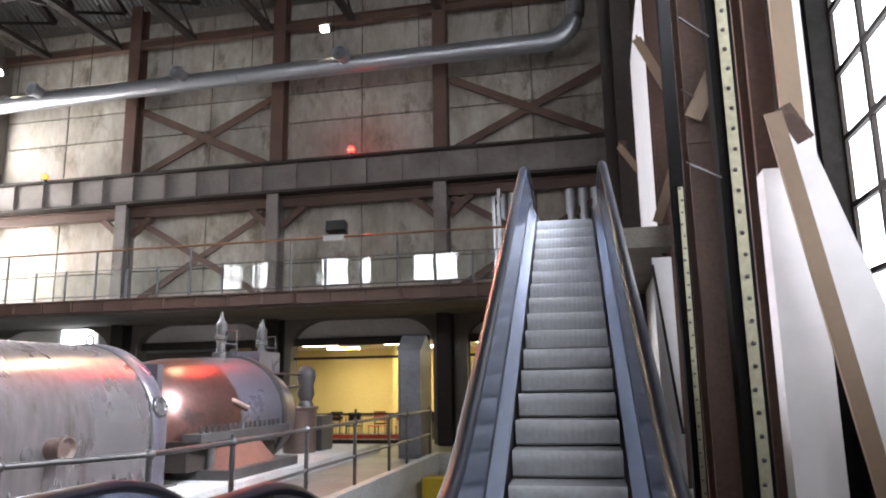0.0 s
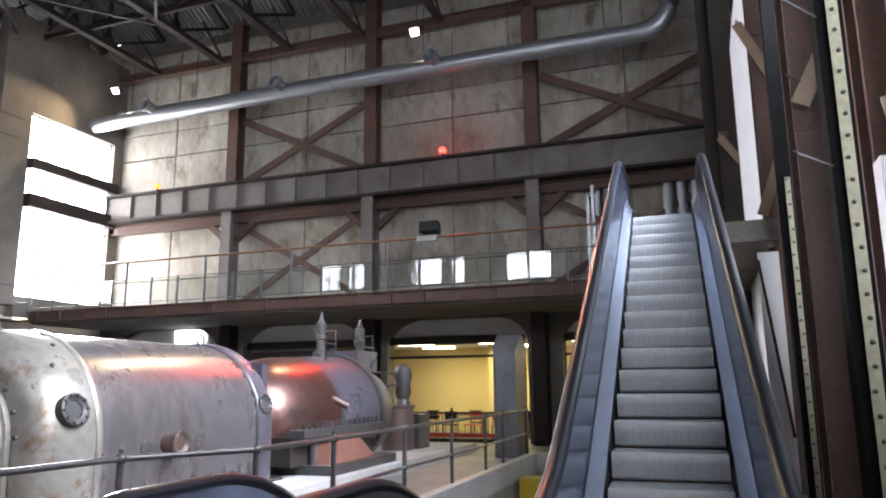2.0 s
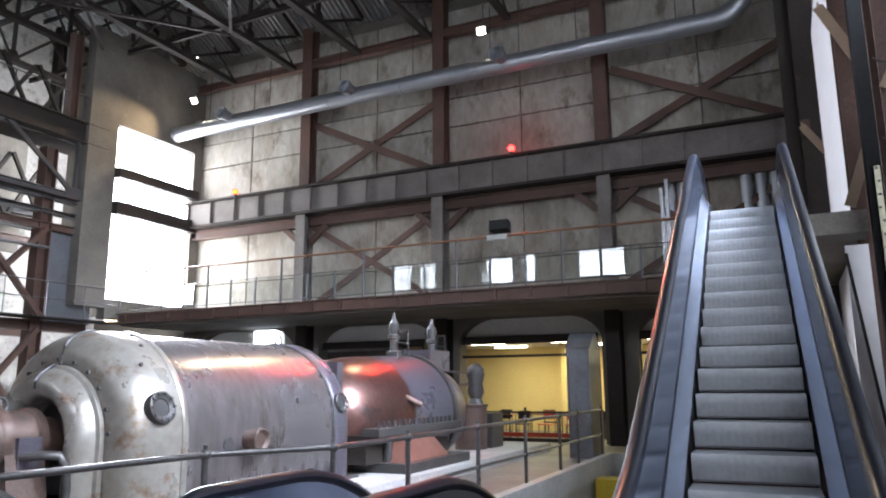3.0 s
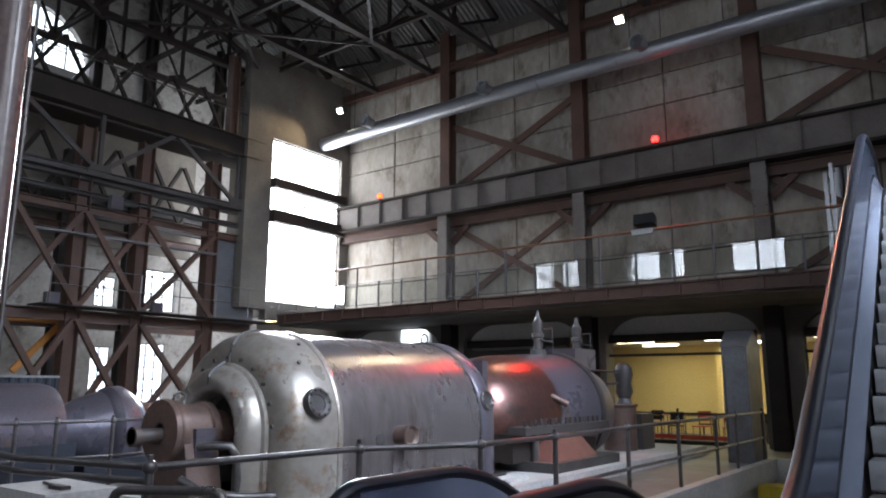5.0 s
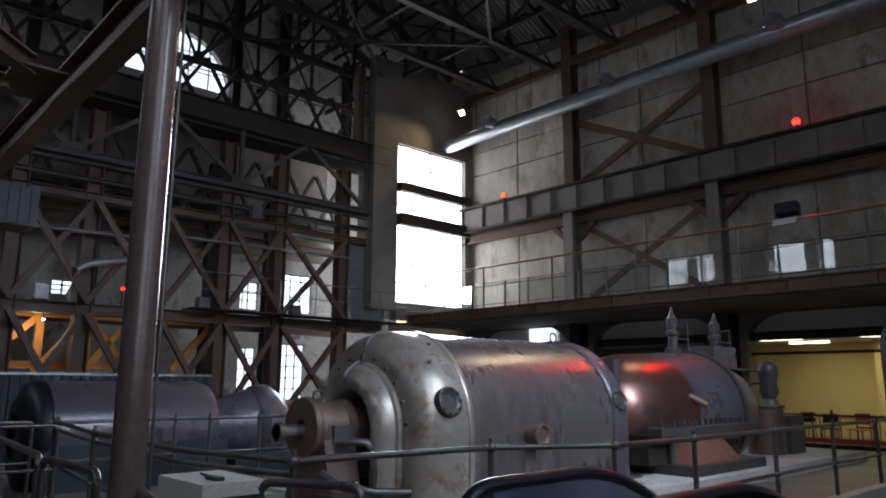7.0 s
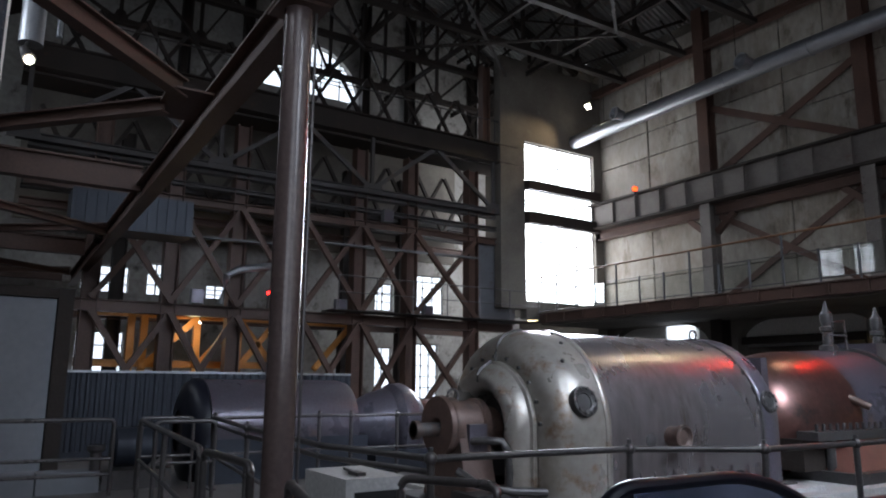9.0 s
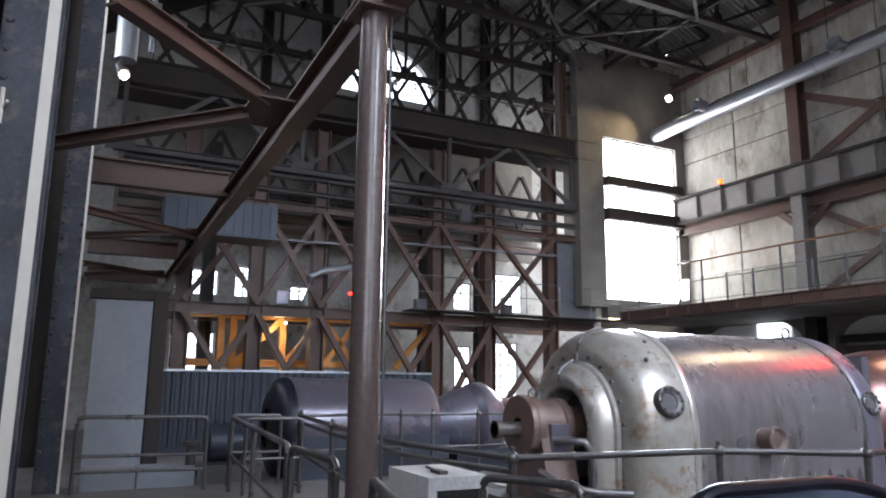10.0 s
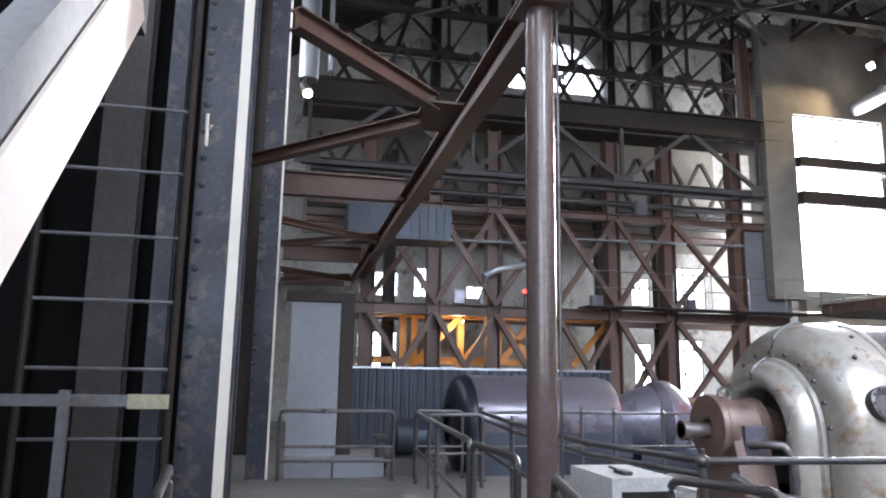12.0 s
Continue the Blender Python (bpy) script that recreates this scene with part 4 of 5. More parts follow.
tagged(solid("upper_landing", PIER, lambda bm: box(bm, -1.25, 1.2, 11.7, DY + 0.1, DZ - 0.35, DZ - 0.02)), "dark landing slab between escalator and gallery", "landing", "", "structure")

# ---- east side: columns with knee braces, white piers and the bolted strips before the windows ----
CREAMST = material("pale_yellow_steel", (0.38, 0.355, 0.25), (0.3, 0.275, 0.19), 0.6, bump=0.06, rust=(0.25, 0.2, 0.12), rust_at=0.7)


def east_frame(y, x0, w, mat, low, high):
    column("window_column", x0 + w / 2, y + 0.25, 0, 14.5, w, 0.5, mat, "tall dark brown steel column before the east windows", 0.0, "x")
    for za, xa, zb, xb in (low, high):
        k = thing("knee_brace", (xa, y - 0.1, za), "tan-painted knee brace from column to east wall", "brace", "east knee braces")
        solid("web", TAN, lambda bm: bar(bm, (xa, y - 0.1, za), (xb, y - 0.1, zb), 0.16, 0.03, (0, 1, 0)), k)
        solid("flange", TAN, lambda bm: bar(bm, (xa, y - 0.02, za + 0.08), (xb, y - 0.02, zb + 0.08), 0.16, 0.02), k)
        solid("gusset", BROWN, lambda bm: box(bm, x0 - 0.005, x0 + 0.2, y - 0.03, y - 0.01, za - 0.22, za + 0.16), k)


east_frame(6.9, 0.92, 0.32, BROWN, (4.1, 0.97, 5.15, 1.5), (7.4, 0.95, 6.2, 1.55))
east_frame(12.4, 1.1, 0.22, BROWN, (4.3, 1.05, 5.55, 1.5), (7.65, 0.92, 6.47, 1.46))
east_frame(17.6, 0.7, 0.5, DARK, (4.0, 0.75, 4.95, 1.45), (7.4, 0.72, 6.2, 1.5))


def strip(y, xa, xb, top=14.4):
    s = thing("bolted_strip", (xa, y, 0), "pale yellowish steel strip with a row of bolts", "strip", "bolted strips")
    solid("plate", CREAMST, lambda bm: box(bm, xa, xb, y, y + 0.012, 0, top), s)
    bm = bmesh.new()
    z = 0.2
    while z < min(10, top):
        lathe(bm, [(0, 0.018), (0.014, 0.014), (0.02, 0)], ((xa + xb) / 2 + random.uniform(-0.012, 0.012), y, z), (0, -1, 0), 6)
        z += 0.155
    part("bolts", bm, IRON, s)["kind"] = "stuff"
    # near-black backing draws the shaded gap beside the strip
    solid("backing", PITCH, lambda bm: box(bm, xa - 0.07, xb + 0.2, y + 0.03, y + 0.25, 0, 14.4), s, "near-black backing that draws the dark gap")


strip(5.3, 0.985, 1.06)
strip(9.3, 1.075, 1.135, 4.1)
tagged(solid("pilaster", PLASTER, lambda bm: box(bm, 0.978, 1.24, 4.32, 4.5, 0, 2.86)), "white plastered slab beside the escalator", "pier", "white piers")
tagged(solid("pilaster", PLASTER, lambda bm: box(bm, 1.3, 1.42, 10.9, 12.3, 0, 9.6)), "white plastered panel below the east windows", "pier", "white piers")
tagged(solid("pilaster", PLASTER, lambda bm: box(bm, 1.12, 1.24, 12.9, 19.2, 0, 9.6)), "white plastered panel below the east windows", "pier", "white piers")
board = thing("white_board", (0.87, 9.93, 0), "white boards leaning behind the escalator with a dark bar", "board")
solid("board", PLASTER, lambda bm: box(bm, 0.74, 0.99, 9.9, 9.94, 0, 3.3), board)
solid("bar", DARK, lambda bm: bar(bm, (0.74, 9.87, 3.2), (0.97, 9.87, 1.0), 0.035, 0.03, (0, 1, 0)), board, "dark slanting bar")
column("window_column", 1.05, 4.62, 0, 14.5, 0.14, 0.3, BROWN, "narrow dark brown steel column before the east windows", 0.0, "x")
up = thing("tan_upright", (1.1, 4.25, 2.9), "tan-painted steel upright with a slanting strut", "upright")
solid("upright", TAN, lambda bm: box(bm, 1.08, 1.2, 4.2, 4.24, 2.86, 14.5), up)
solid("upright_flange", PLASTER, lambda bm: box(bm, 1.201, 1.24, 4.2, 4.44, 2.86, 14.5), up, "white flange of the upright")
solid("strut", TAN, lambda bm: bar(bm, (0.985, 4.0, 3.08), (1.42, 4.0, 0.45), 0.09, 0.03, (0, 1, 0)), up)
# white plaster colour stands for sunlight on this flange
solid("strut_flange", PLASTER, lambda bm: prism(bm, (0, 4.05, 0), (0, 4.075, 0), [(1.03, 3.1), (1.13, 3.07), (1.85, 0.6), (1.457, 0.6)]), up, "strut flange coloured white for sunlight")
solid("gusset", BROWN, lambda bm: prism(bm, (1.045, 4.1, 3.13), (1.15, 4.1, 2.93), [(-0.05, -0.05), (0.05, -0.05), (0.05, 0.13), (-0.05, 0.13)], (0, 1, 0)), up)
column("corner_column", 0.55, 18.1, 4.3, 14.5, 0.28, 0.4, DARK, "dark steel column at the end of the gallery", 0.0)
column("corner_column", 0.55, 17.9, 0, 4.0, 0.28, 0.4, DARK, "dark steel column below the end of the gallery", 0.0)
beam("wall_rail", (1.6, SY, 8.4), (1.6, NY, 8.4), 0.2, 0.3, BROWN, "long brown steel rail along the east windows")
for y, z, x in ((5.3, 4.2, 0.92), (5.3, 3.1, 0.92), (6.9, 4.3, 1.1), (6.9, 3.6, 1.1), (5.3, 5.0, 0.92)):
    beam("tie_rod", (x, y + 0.02, z), (x - 0.25, y - 0.3, z + 0.02), 0.009, 0.009, RAILM, "thin steel tie rod between east columns", "tie rods", bar, "rod")
tagged(solid("wall_cover", SOOT, lambda bm: box(bm, 1.3, 1.9, 6.35, 6.85, 0, 14)), "sooty wall pier between two windows", "pier")


# ---- the big generator set ----
AX, AZ = -7.6, 1.08
plinth = tagged(solid("plinth", WHITEC, lambda bm: (box(bm, -9.6, -5.7, 4.6, 18.4, 0, 0.2), box(bm, -9.3, -5.95, 5.2, 10.2, 0.2, 0.26))), "white-painted concrete plinth under the generator set", "plinth", "", "structure")
gen = thing("generator", (AX, 7.5, 0.2), "big worn steel generator with rounded pale end casing", "generator")
ax = lambda prof: (lambda bm: lathe(bm, prof, (AX, 0, AZ), (0, 1, 0), 64))
va = lambda prof: (lambda bm: vault(bm, prof, AX, AZ, 0.27, 56))
solid("body", GENM, va([(6.42, 1.0), (6.42, 1.24), (7.4, 1.243), (8.1, 1.24), (8.8, 1.243), (9.46, 1.24), (9.46, 1.0)]), gen, "brownish polished steel shell with dark stains")
solid("end_casing", ENDM, va([(5.68, 0.7), (5.67, 0.82), (5.68, 0.95), (5.71, 1.05), (5.77, 1.14), (5.86, 1.2), (5.98, 1.24), (6.15, 1.26), (6.36, 1.262)]), gen, "pale scuffed rounded end casing")
solid("casing_band", ENDM, va([(6.36, 1.2), (6.36, 1.272), (6.375, 1.282), (6.43, 1.282), (6.445, 1.272), (6.445, 1.2)]), gen, "raised joint band")
solid("inner_bell", ENDM, va([(5.66, 0.84), (5.6, 0.84), (5.58, 0.8), (5.5, 0.775), (5.42, 0.72), (5.38, 0.65), (5.38, 0.57), (5.43, 0.5), (5.54, 0.45), (5.9, 0.43)]), gen, "cream horseshoe-shaped bearing bell")
solid("inner_dark", IRON, ax([(5.75, 0.0), (5.75, 0.6)]), gen)
solid("end_ring", BLUEG, va([(9.48, 1.15), (9.48, 1.262), (9.5, 1.275), (9.78, 1.27), (9.9, 1.2), (9.94, 0.9)]), gen, "grey end ring")
solid("end_plate", IRON, ax([(9.9, 0.0), (9.9, 1.15)]), gen)
solid("end_band", IRON, va([(9.44, 1.2), (9.44, 1.262), (9.48, 1.262), (9.48, 1.2)]), gen)
solid("split_line", IRON, lambda bm: sweep(bm, [(AX + 0.02, y, AZ + r) for y, r in ((5.66, 0.8), (5.67, 0.95), (5.7, 1.06), (5.77, 1.15), (5.86, 1.21), (5.98, 1.25), (6.1, 1.262))], circle(0.018, 6)), gen, "dark joint line")
solid("bell_split_line", IRON, lambda bm: sweep(bm, [(AX + 0.02, y, AZ + r) for y, r in ((5.6, 0.84), (5.5, 0.785), (5.42, 0.73), (5.375, 0.66), (5.375, 0.57))], circle(0.02, 6)), gen, "dark joint line")
for y in (6.95, 7.2, 7.55, 8.05, 8.3, 8.7, 9.05, 9.28):
    solid("fin", GENM, lambda bm: prism(bm, (AX + 1.235, y - 0.015, 0.26), (AX + 1.235, y + 0.015, 0.26), [(0, 0), (0.14, 0), (0, 0.34)]), gen)
for y, w in ((7.08, 0.1), (7.38, 0.16), (8.18, 0.1), (8.5, 0.18), (8.88, 0.14)):
    solid("vent_slot", BLACK, lambda bm: box(bm, AX + 1.236, AX + 1.25, y - w / 2, y + w / 2, 0.28, 0.5), gen, "dark slot between the fins")
solid("base_frame", IRON, lambda bm: box(bm, AX - 1.34, AX + 1.36, 5.6, 10.0, 0.2, 0.29), gen)
for y, z in ((6.06, 1.43), (9.64, 1.4)):
    th = math.asin((z - AZ) / 1.26)
    n = Vector((math.cos(th), 0, math.sin(th)))
    c = Vector((AX, y, AZ)) + n * 1.255
    sc = 0.8 if y < 7 else 0.7
    port = solid("porthole", IRON, lambda bm: lathe(bm, [(-0.06, 0.23 * sc), (0.05, 0.23 * sc), (0.06, 0.2 * sc), (0.04, 0.165 * sc), (0.035, 0.13 * sc), (0.02, 0.12 * sc), (0.02, 0.0)], c, n, 28), gen, "dark round inspection cover")
    for k in range(10):
        a = 2 * math.pi * k / 10
        u = n.cross(Vector((0, 1, 0))).normalized()
        p = c + n * 0.05 + (Vector((0, 1, 0)) * math.cos(a) + u * math.sin(a)) * 0.195 * sc
        solid("bolt", IRON, lambda bm: rod(bm, p, p + n * 0.025, 0.018, 6), port)
solid("round_port", RUSTY, lambda bm: lathe(bm, [(-0.05, 0.13), (0.16, 0.13), (0.18, 0.155), (0.23, 0.155), (0.24, 0.13), (0.2, 0.09), (0.2, 0.0)], (AX + 1.235, 7.52, 0.99), (1, 0, 0), 24), gen, "rusty capped side port")
solid("small_plug", IRON, lambda bm: lathe(bm, [(-0.02, 0.09), (0.02, 0.09), (0.03, 0.06), (0.03, 0)], (AX + 1.235, 7.15, 0.95), (1, 0, 0), 20), gen)
bm = bmesh.new()
for k in range(11):
    a = math.pi * (0.03 + 0.94 * k / 10)
    p = Vector((AX + 0.9 * math.cos(a), 5.672, AZ + 0.9 * math.sin(a)))
    rod(bm, p, p + Vector((0, -0.03, 0)), 0.026, 6)
part("bell_bolts", bm, IRON, gen)["kind"] = "stuff"
solid("lifting_eye", IRON, lambda bm: sweep(bm, [(AX, 9.62 + 0.08 * math.cos(t), AZ + 1.33 + 0.08 * math.sin(t)) for t in [2 * math.pi * i / 12 for i in range(13)]], circle(0.018, 6)), gen)
for y, a in ((6.2, 1.0), (5.98, 0.72), (6.3, 1.25)):
    p = Vector((AX + 1.26 * math.cos(a), y, AZ + 1.26 * math.sin(a)))
    n = Vector((math.cos(a), 0, math.sin(a)))
    solid("bolt", IRON, lambda bm: rod(bm, p - n * 0.01, p + n * 0.02, 0.025, 8), gen)

# exciter bearing in front of the end bell
brg = thing("bearing_pedestal", (AX, 5.1, 0.2), "oily red-brown bearing pedestal and coupling on the shaft end", "bearing")
solid("drum", RUSTY, lambda bm: lathe(bm, [(4.84, 0.12), (4.84, 0.3), (4.86, 0.33), (4.9, 0.35), (4.98, 0.35), (5.0, 0.3), (5.28, 0.3), (5.3, 0.33), (5.38, 0.33), (5.4, 0.2)], (AX, 0, AZ + 0.04), (0, 1, 0), 36), brg, "oxide-red bearing drum")
solid("rim", RUSTY, lambda bm: lathe(bm, [(4.78, 0.1), (4.78, 0.36), (4.84, 0.37), (4.85, 0.1)], (AX, 0, AZ + 0.04), (0, 1, 0), 36), brg, "worn rusty rim")
solid("shaft", IRON, lambda bm: rod(bm, (AX, 4.45, AZ), (AX, 5.8, AZ), 0.085, 20), brg)
solid("shaft_collar", IRON, lambda bm: rod(bm, (AX, 4.45, AZ), (AX, 4.52, AZ), 0.11, 20), brg)
solid("coupling", RUSTY, lambda bm: rod(bm, (AX, 5.42, AZ), (AX, 5.6, AZ), 0.26, 20), brg, "rusty coupling disc")
solid("pedestal", RUSTY, lambda bm: prism(bm, (AX, 4.9, 0.2), (AX, 5.34, 0.2), [(-0.5, 0), (0.5, 0), (0.3, 0.9), (-0.3, 0.9)]), brg)
solid("side_cover", BLUEG, lambda bm: box(bm, AX + 0.24, AX + 0.36, 5.02, 5.28, 0.75, 1.15), brg)
solid("oil_pipe", RAILM, lambda bm: sweep(bm, [(AX + 0.3, 5.05, 0.95), (AX + 0.5, 5.15, 0.97), (AX + 0.62, 5.3, 0.96), (AX + 0.66, 5.36, 0.85), (AX + 0.66, 5.38, 0.6), (AX + 0.62, 5.38, 0.3)], circle(0.05, 10)), brg)
solid("oil_pipe", RAILM, lambda bm: sweep(bm, [(AX + 0.36, 4.85, 0.62), (AX + 0.6, 4.95, 0.5), (AX + 0.8, 5.3, 0.42), (AX + 0.95, 5.7, 0.4)], circle(0.05, 10)), brg)
solid("ring", IRON, lambda bm: sweep(bm, [(AX + 0.02, 5.0 + 0.08 * math.cos(t), AZ + 0.4 + 0.08 * math.sin(t)) for t in [2 * math.pi * i / 12 for i in range(13)]], circle(0.018, 6)), brg)
solid("valve_box", IRON, lambda bm: box(bm, AX + 0.3, AX + 0.8, 4.8, 5.4, 0.2, 0.4), brg)
solid("bed", IRON, lambda bm: box(bm, AX - 0.8, AX + 0.9, 4.65, 5.6, 0.2, 0.27), brg)

# coupling guard and turbine
trb = thing("steam_turbine", (AX, 13.5, 0.2), "oxide-red and grey steam turbine with bolted casing", "turbine")
solid("coupling_guard", RUSTY, ax([(10.02, 0.0), (10.02, 0.85), (10.5, 0.9), (10.9, 0.82), (10.9, 0.0)]), trb)
solid("lower_casing", DARK, lambda bm: box(bm, AX - 1.1, AX + 1.12, 11.2, 14.4, 0.36, 0.83), trb)
solid("collar_plate", BLUEG, lambda bm: box(bm, AX - 0.9, AX + 0.72, 10.9, 11.06, 0.3, AZ + 0.98), trb)
solid("exhaust_hood", REDM, ax([(11.06, 0.5), (11.08, 0.62), (11.14, 0.74), (11.24, 0.84), (11.4, 0.935), (11.6, 1.01), (11.85, 1.07), (12.15, 1.115), (12.5, 1.14), (12.9, 1.15)]), trb, "polished oxide-red exhaust hood")
solid("casing", BLUEG, ax([(12.9, 1.15), (13.6, 1.19), (14.5, 1.21), (14.5, 1.0)]), trb, "brownish-grey turbine casing")
solid("casing_flange", IRON, ax([(14.5, 1.1), (14.5, 1.27), (14.62, 1.27), (14.62, 1.1)]), trb)
solid("high_pressure_casing", BLUEG, ax([(14.62, 1.05), (15.1, 1.05), (15.7, 0.98), (16.1, 0.8), (16.3, 0.5), (16.3, 0.0)]), trb, "grey high-pressure casing")
for s in (-1, 1):
    solid("flange", IRON, lambda bm: box(bm, AX + s * 1.25 - 0.22, AX + s * 1.25 + 0.12, 11.2, 14.5, 0.82, 0.95), trb)
    bm = bmesh.new()
    for k in range(16):
        y = 11.4 + k * 0.19
        rod(bm, (AX + s * 1.24, y, 0.95), (AX + s * 1.24, y, 1.06), 0.03, 6)
    part("flange_bolts", bm, IRON, trb)["kind"] = "stuff"
solid("side_nozzle", RUSTY, lambda bm: rod(bm, (AX + 1.05, 12.7, 1.45), (AX + 1.32, 12.85, 1.3), 0.06, 12), trb)
solid("support", REDP, lambda bm: [bm.faces.new([vs[i] for i in f]) for vs in [[bm.verts.new(p) for p in ((AX + 1.55, 11.75, 0.36), (AX + 1.55, 13.55, 0.36), (AX + 0.3, 13.55, 0.36), (AX + 0.3, 11.75, 0.36), (AX + 1.35, 12.15, 0.82), (AX + 1.35, 13.1, 0.82), (AX + 0.3, 13.1, 0.82), (AX + 0.3, 12.15, 0.82))]] for f in ((0, 1, 5, 4), (1, 2, 6, 5), (2, 3, 7, 6), (3, 0, 4, 7), (4, 5, 6, 7), (3, 2, 1, 0))], trb, "red-painted support foot")
solid("foot_plate", IRON, lambda bm: box(bm, AX + 0.2, AX + 1.7, 11.6, 14.2, 0.2, 0.36), trb)
solid("jack", IRON, lambda bm: (rod(bm, (AX + 1.2, 11.8, 0.2), (AX + 1.2, 11.8, 0.82), 0.07, 12), rod(bm, (AX + 1.2, 11.8, 0.2), (AX + 1.2, 11.8, 0.26), 0.2, 16)), trb)
solid("steam_chest", BLUEG, lambda bm: box(bm, AX - 0.5, AX + 0.55, 14.75, 15.75, AZ + 0.9, AZ + 1.35), trb)
for y, dx in ((13.95, 0.1), (15.75, 0.1)):
    v = solid("valve", IRON, lambda bm: lathe(bm, [(0.0, 0.16), (0.1, 0.16), (0.13, 0.09), (0.36, 0.08), (0.38, 0.13), (0.45, 0.13), (0.48, 0.08), (0.56, 0.11), (0.7, 0.11), (0.76, 0.06), (0.86, 0.03), (0.94, 0.02), (0.94, 0.0)], (AX + dx, y, AZ + 1.18), (0, 0, 1), 20), trb, "upright steam valve")
    solid("valve_guard", IRON, lambda bm: sweep(bm, [(AX + dx + 0.35, y - 0.45, AZ + 1.1), (AX + dx + 0.35, y - 0.45, AZ + 1.68), (AX + dx + 0.35, y - 0.05, AZ + 1.72), (AX + dx + 0.35, y - 0.02, AZ + 1.2)], circle(0.022, 8)), v)
    solid("valve_guard", IRON, lambda bm: sweep(bm, [(AX + dx + 0.35, y - 0.6, AZ + 1.45), (AX + dx + 0.35, y, AZ + 1.45)], circle(0.018, 8)), v)
gov = thing("governor", (AX + 0.6, 17.3, 0.2), "dark upright governor with a bolted cylinder", "governor")
solid("cylinder", RUSTY, lambda bm: lathe(bm, [(0, 0.38), (0.95, 0.38), (0.97, 0.42), (1.02, 0.42), (1.02, 0)], (AX + 0.7, 16.9, 0.2), (0, 0, 1), 24), gov)
solid("head", IRON, lambda bm: lathe(bm, [(0, 0.2), (0.15, 0.14), (0.3, 0.2), (0.5, 0.17), (0.7, 0.22), (0.85, 0.2), (0.95, 0.12), (1.0, 0)], (AX + 0.75, 17.1, 1.2), (0, 0, 1), 20), gov)
solid("tank", IRON, lambda bm: box(bm, AX + 0.3, AX + 1.12, 17.2, 17.9, 0.2, 1.0), gov)
solid("link_pipe", IRON, lambda bm: (rod(bm, (AX + 0.7, 17.0, 1.7), (AX + 0.2, 15.4, 1.6), 0.03, 8), rod(bm, (AX + 0.7, 17.0, 1.95), (AX + 0.3, 15.2, 2.0), 0.025, 8)), gov)

trb.location.y -= 0.6
gov.location.y -= 0.9

# ---- second machine farther west ----
DX = -12.9
drm = thing("second_generator", (DX, 4.5, 0), "grey rounded motor casing, blued for reflected light, with a dark glossy end ring", "generator")
dr = lambda prof: (lambda bm: lathe(bm, prof, (DX, 0, 0.8), (0, 1, 0), 48))
solid("shell", BLUEG, dr([(3.3, 0.6), (3.3, 0.86), (5.8, 0.86), (5.95, 0.82), (6.05, 0.6), (6.05, 0)]), drm)
solid("end_ring", RUBBER, dr([(2.95, 0.35), (2.98, 0.62), (3.05, 0.8), (3.16, 0.88), (3.27, 0.88), (3.3, 0.8)]), drm, "dark glossy end ring")
solid("end_plate", IRON, dr([(3.05, 0.0), (3.05, 0.6)]), drm)
solid("base", FENCE, lambda bm: box(bm, DX - 0.9, DX + 0.86, 3.2, 6.1, 0, 0.7), drm)
dom = thing("inlet_casing", (DX, 7.0, 0), "worn rounded inlet casing with a tapered duct", "casing")
solid("dome", BLUEG, lambda bm: lathe(bm, [(6.75, 0.0), (6.75, 0.3), (6.85, 0.62), (7.0, 0.78), (7.2, 0.8), (7.45, 0.66), (7.6, 0.4), (7.7, 0.3)], (DX, 0, 0.82), (0, 1, 0), 40), dom)
solid("duct", BLUEG, lambda bm: lathe(bm, [(6.1, 0.35), (6.5, 0.55), (6.85, 0.66)], (DX, 0, 0.86), (0, 1, 0), 32), dom)
solid("shaft_tube", REDM, lambda bm: rod(bm, (DX, 7.6, 1.0), (DX, 10.5, 1.0), 0.3, 20), dom)
solid("base", FENCE, lambda bm: box(bm, DX - 0.8, DX + 0.8, 6.3, 8.4, 0, 0.4), dom)

# ---- pipe railings ----
def railing(name, label, pts, mids=(0.52,), h=1.07, r=0.028, balls=True, posts=None):
    t = thing(name, pts[0] + (0,), label, "railing", "floor railings")
    for k, (x, y) in enumerate(pts):
        if posts is None or k in posts:
            pst = solid("post", RAILM, lambda bm: (rod(bm, (x, y, 0), (x, y, h), r * 1.1, 12), rod(bm, (x, y, 0), (x, y, 0.03), r * 2.2, 12)), t)
            if balls:
                solid("ball_joint", RAILM, lambda bm: ball(bm, (x, y, h), r * 1.9), pst)
                solid("finial", RAILM, lambda bm: rod(bm, (x, y, h + 0.03), (x, y, h + 0.085), 0.022, 8), pst)
                for m in mids:
                    solid("ball_joint", RAILM, lambda bm: ball(bm, (x, y, m), r * 1.6), pst)
    for (xa, ya), (xb, yb) in zip(pts, pts[1:]):
        solid("top_rail", RAILM, lambda bm: rod(bm, (xa, ya, h), (xb, yb, h), r, 12), t)
        for m in mids:
            solid("middle_rail", RAILM, lambda bm: rod(bm, (xa, ya, m), (xb, yb, m), r * 0.85, 10), t)
    return t


railing("pipe_railing", "dark steel pipe railing with ball joints beside the well", [(-4.12, 17.3), (-4.1, 15.1), (-4.1, 13.8), (-4.1, 11.8), (-4.1, 9.75), (-4.05, 7.55), (-4.1, 6.1), (-4.7, 5.0), (-4.85, 3.0)])
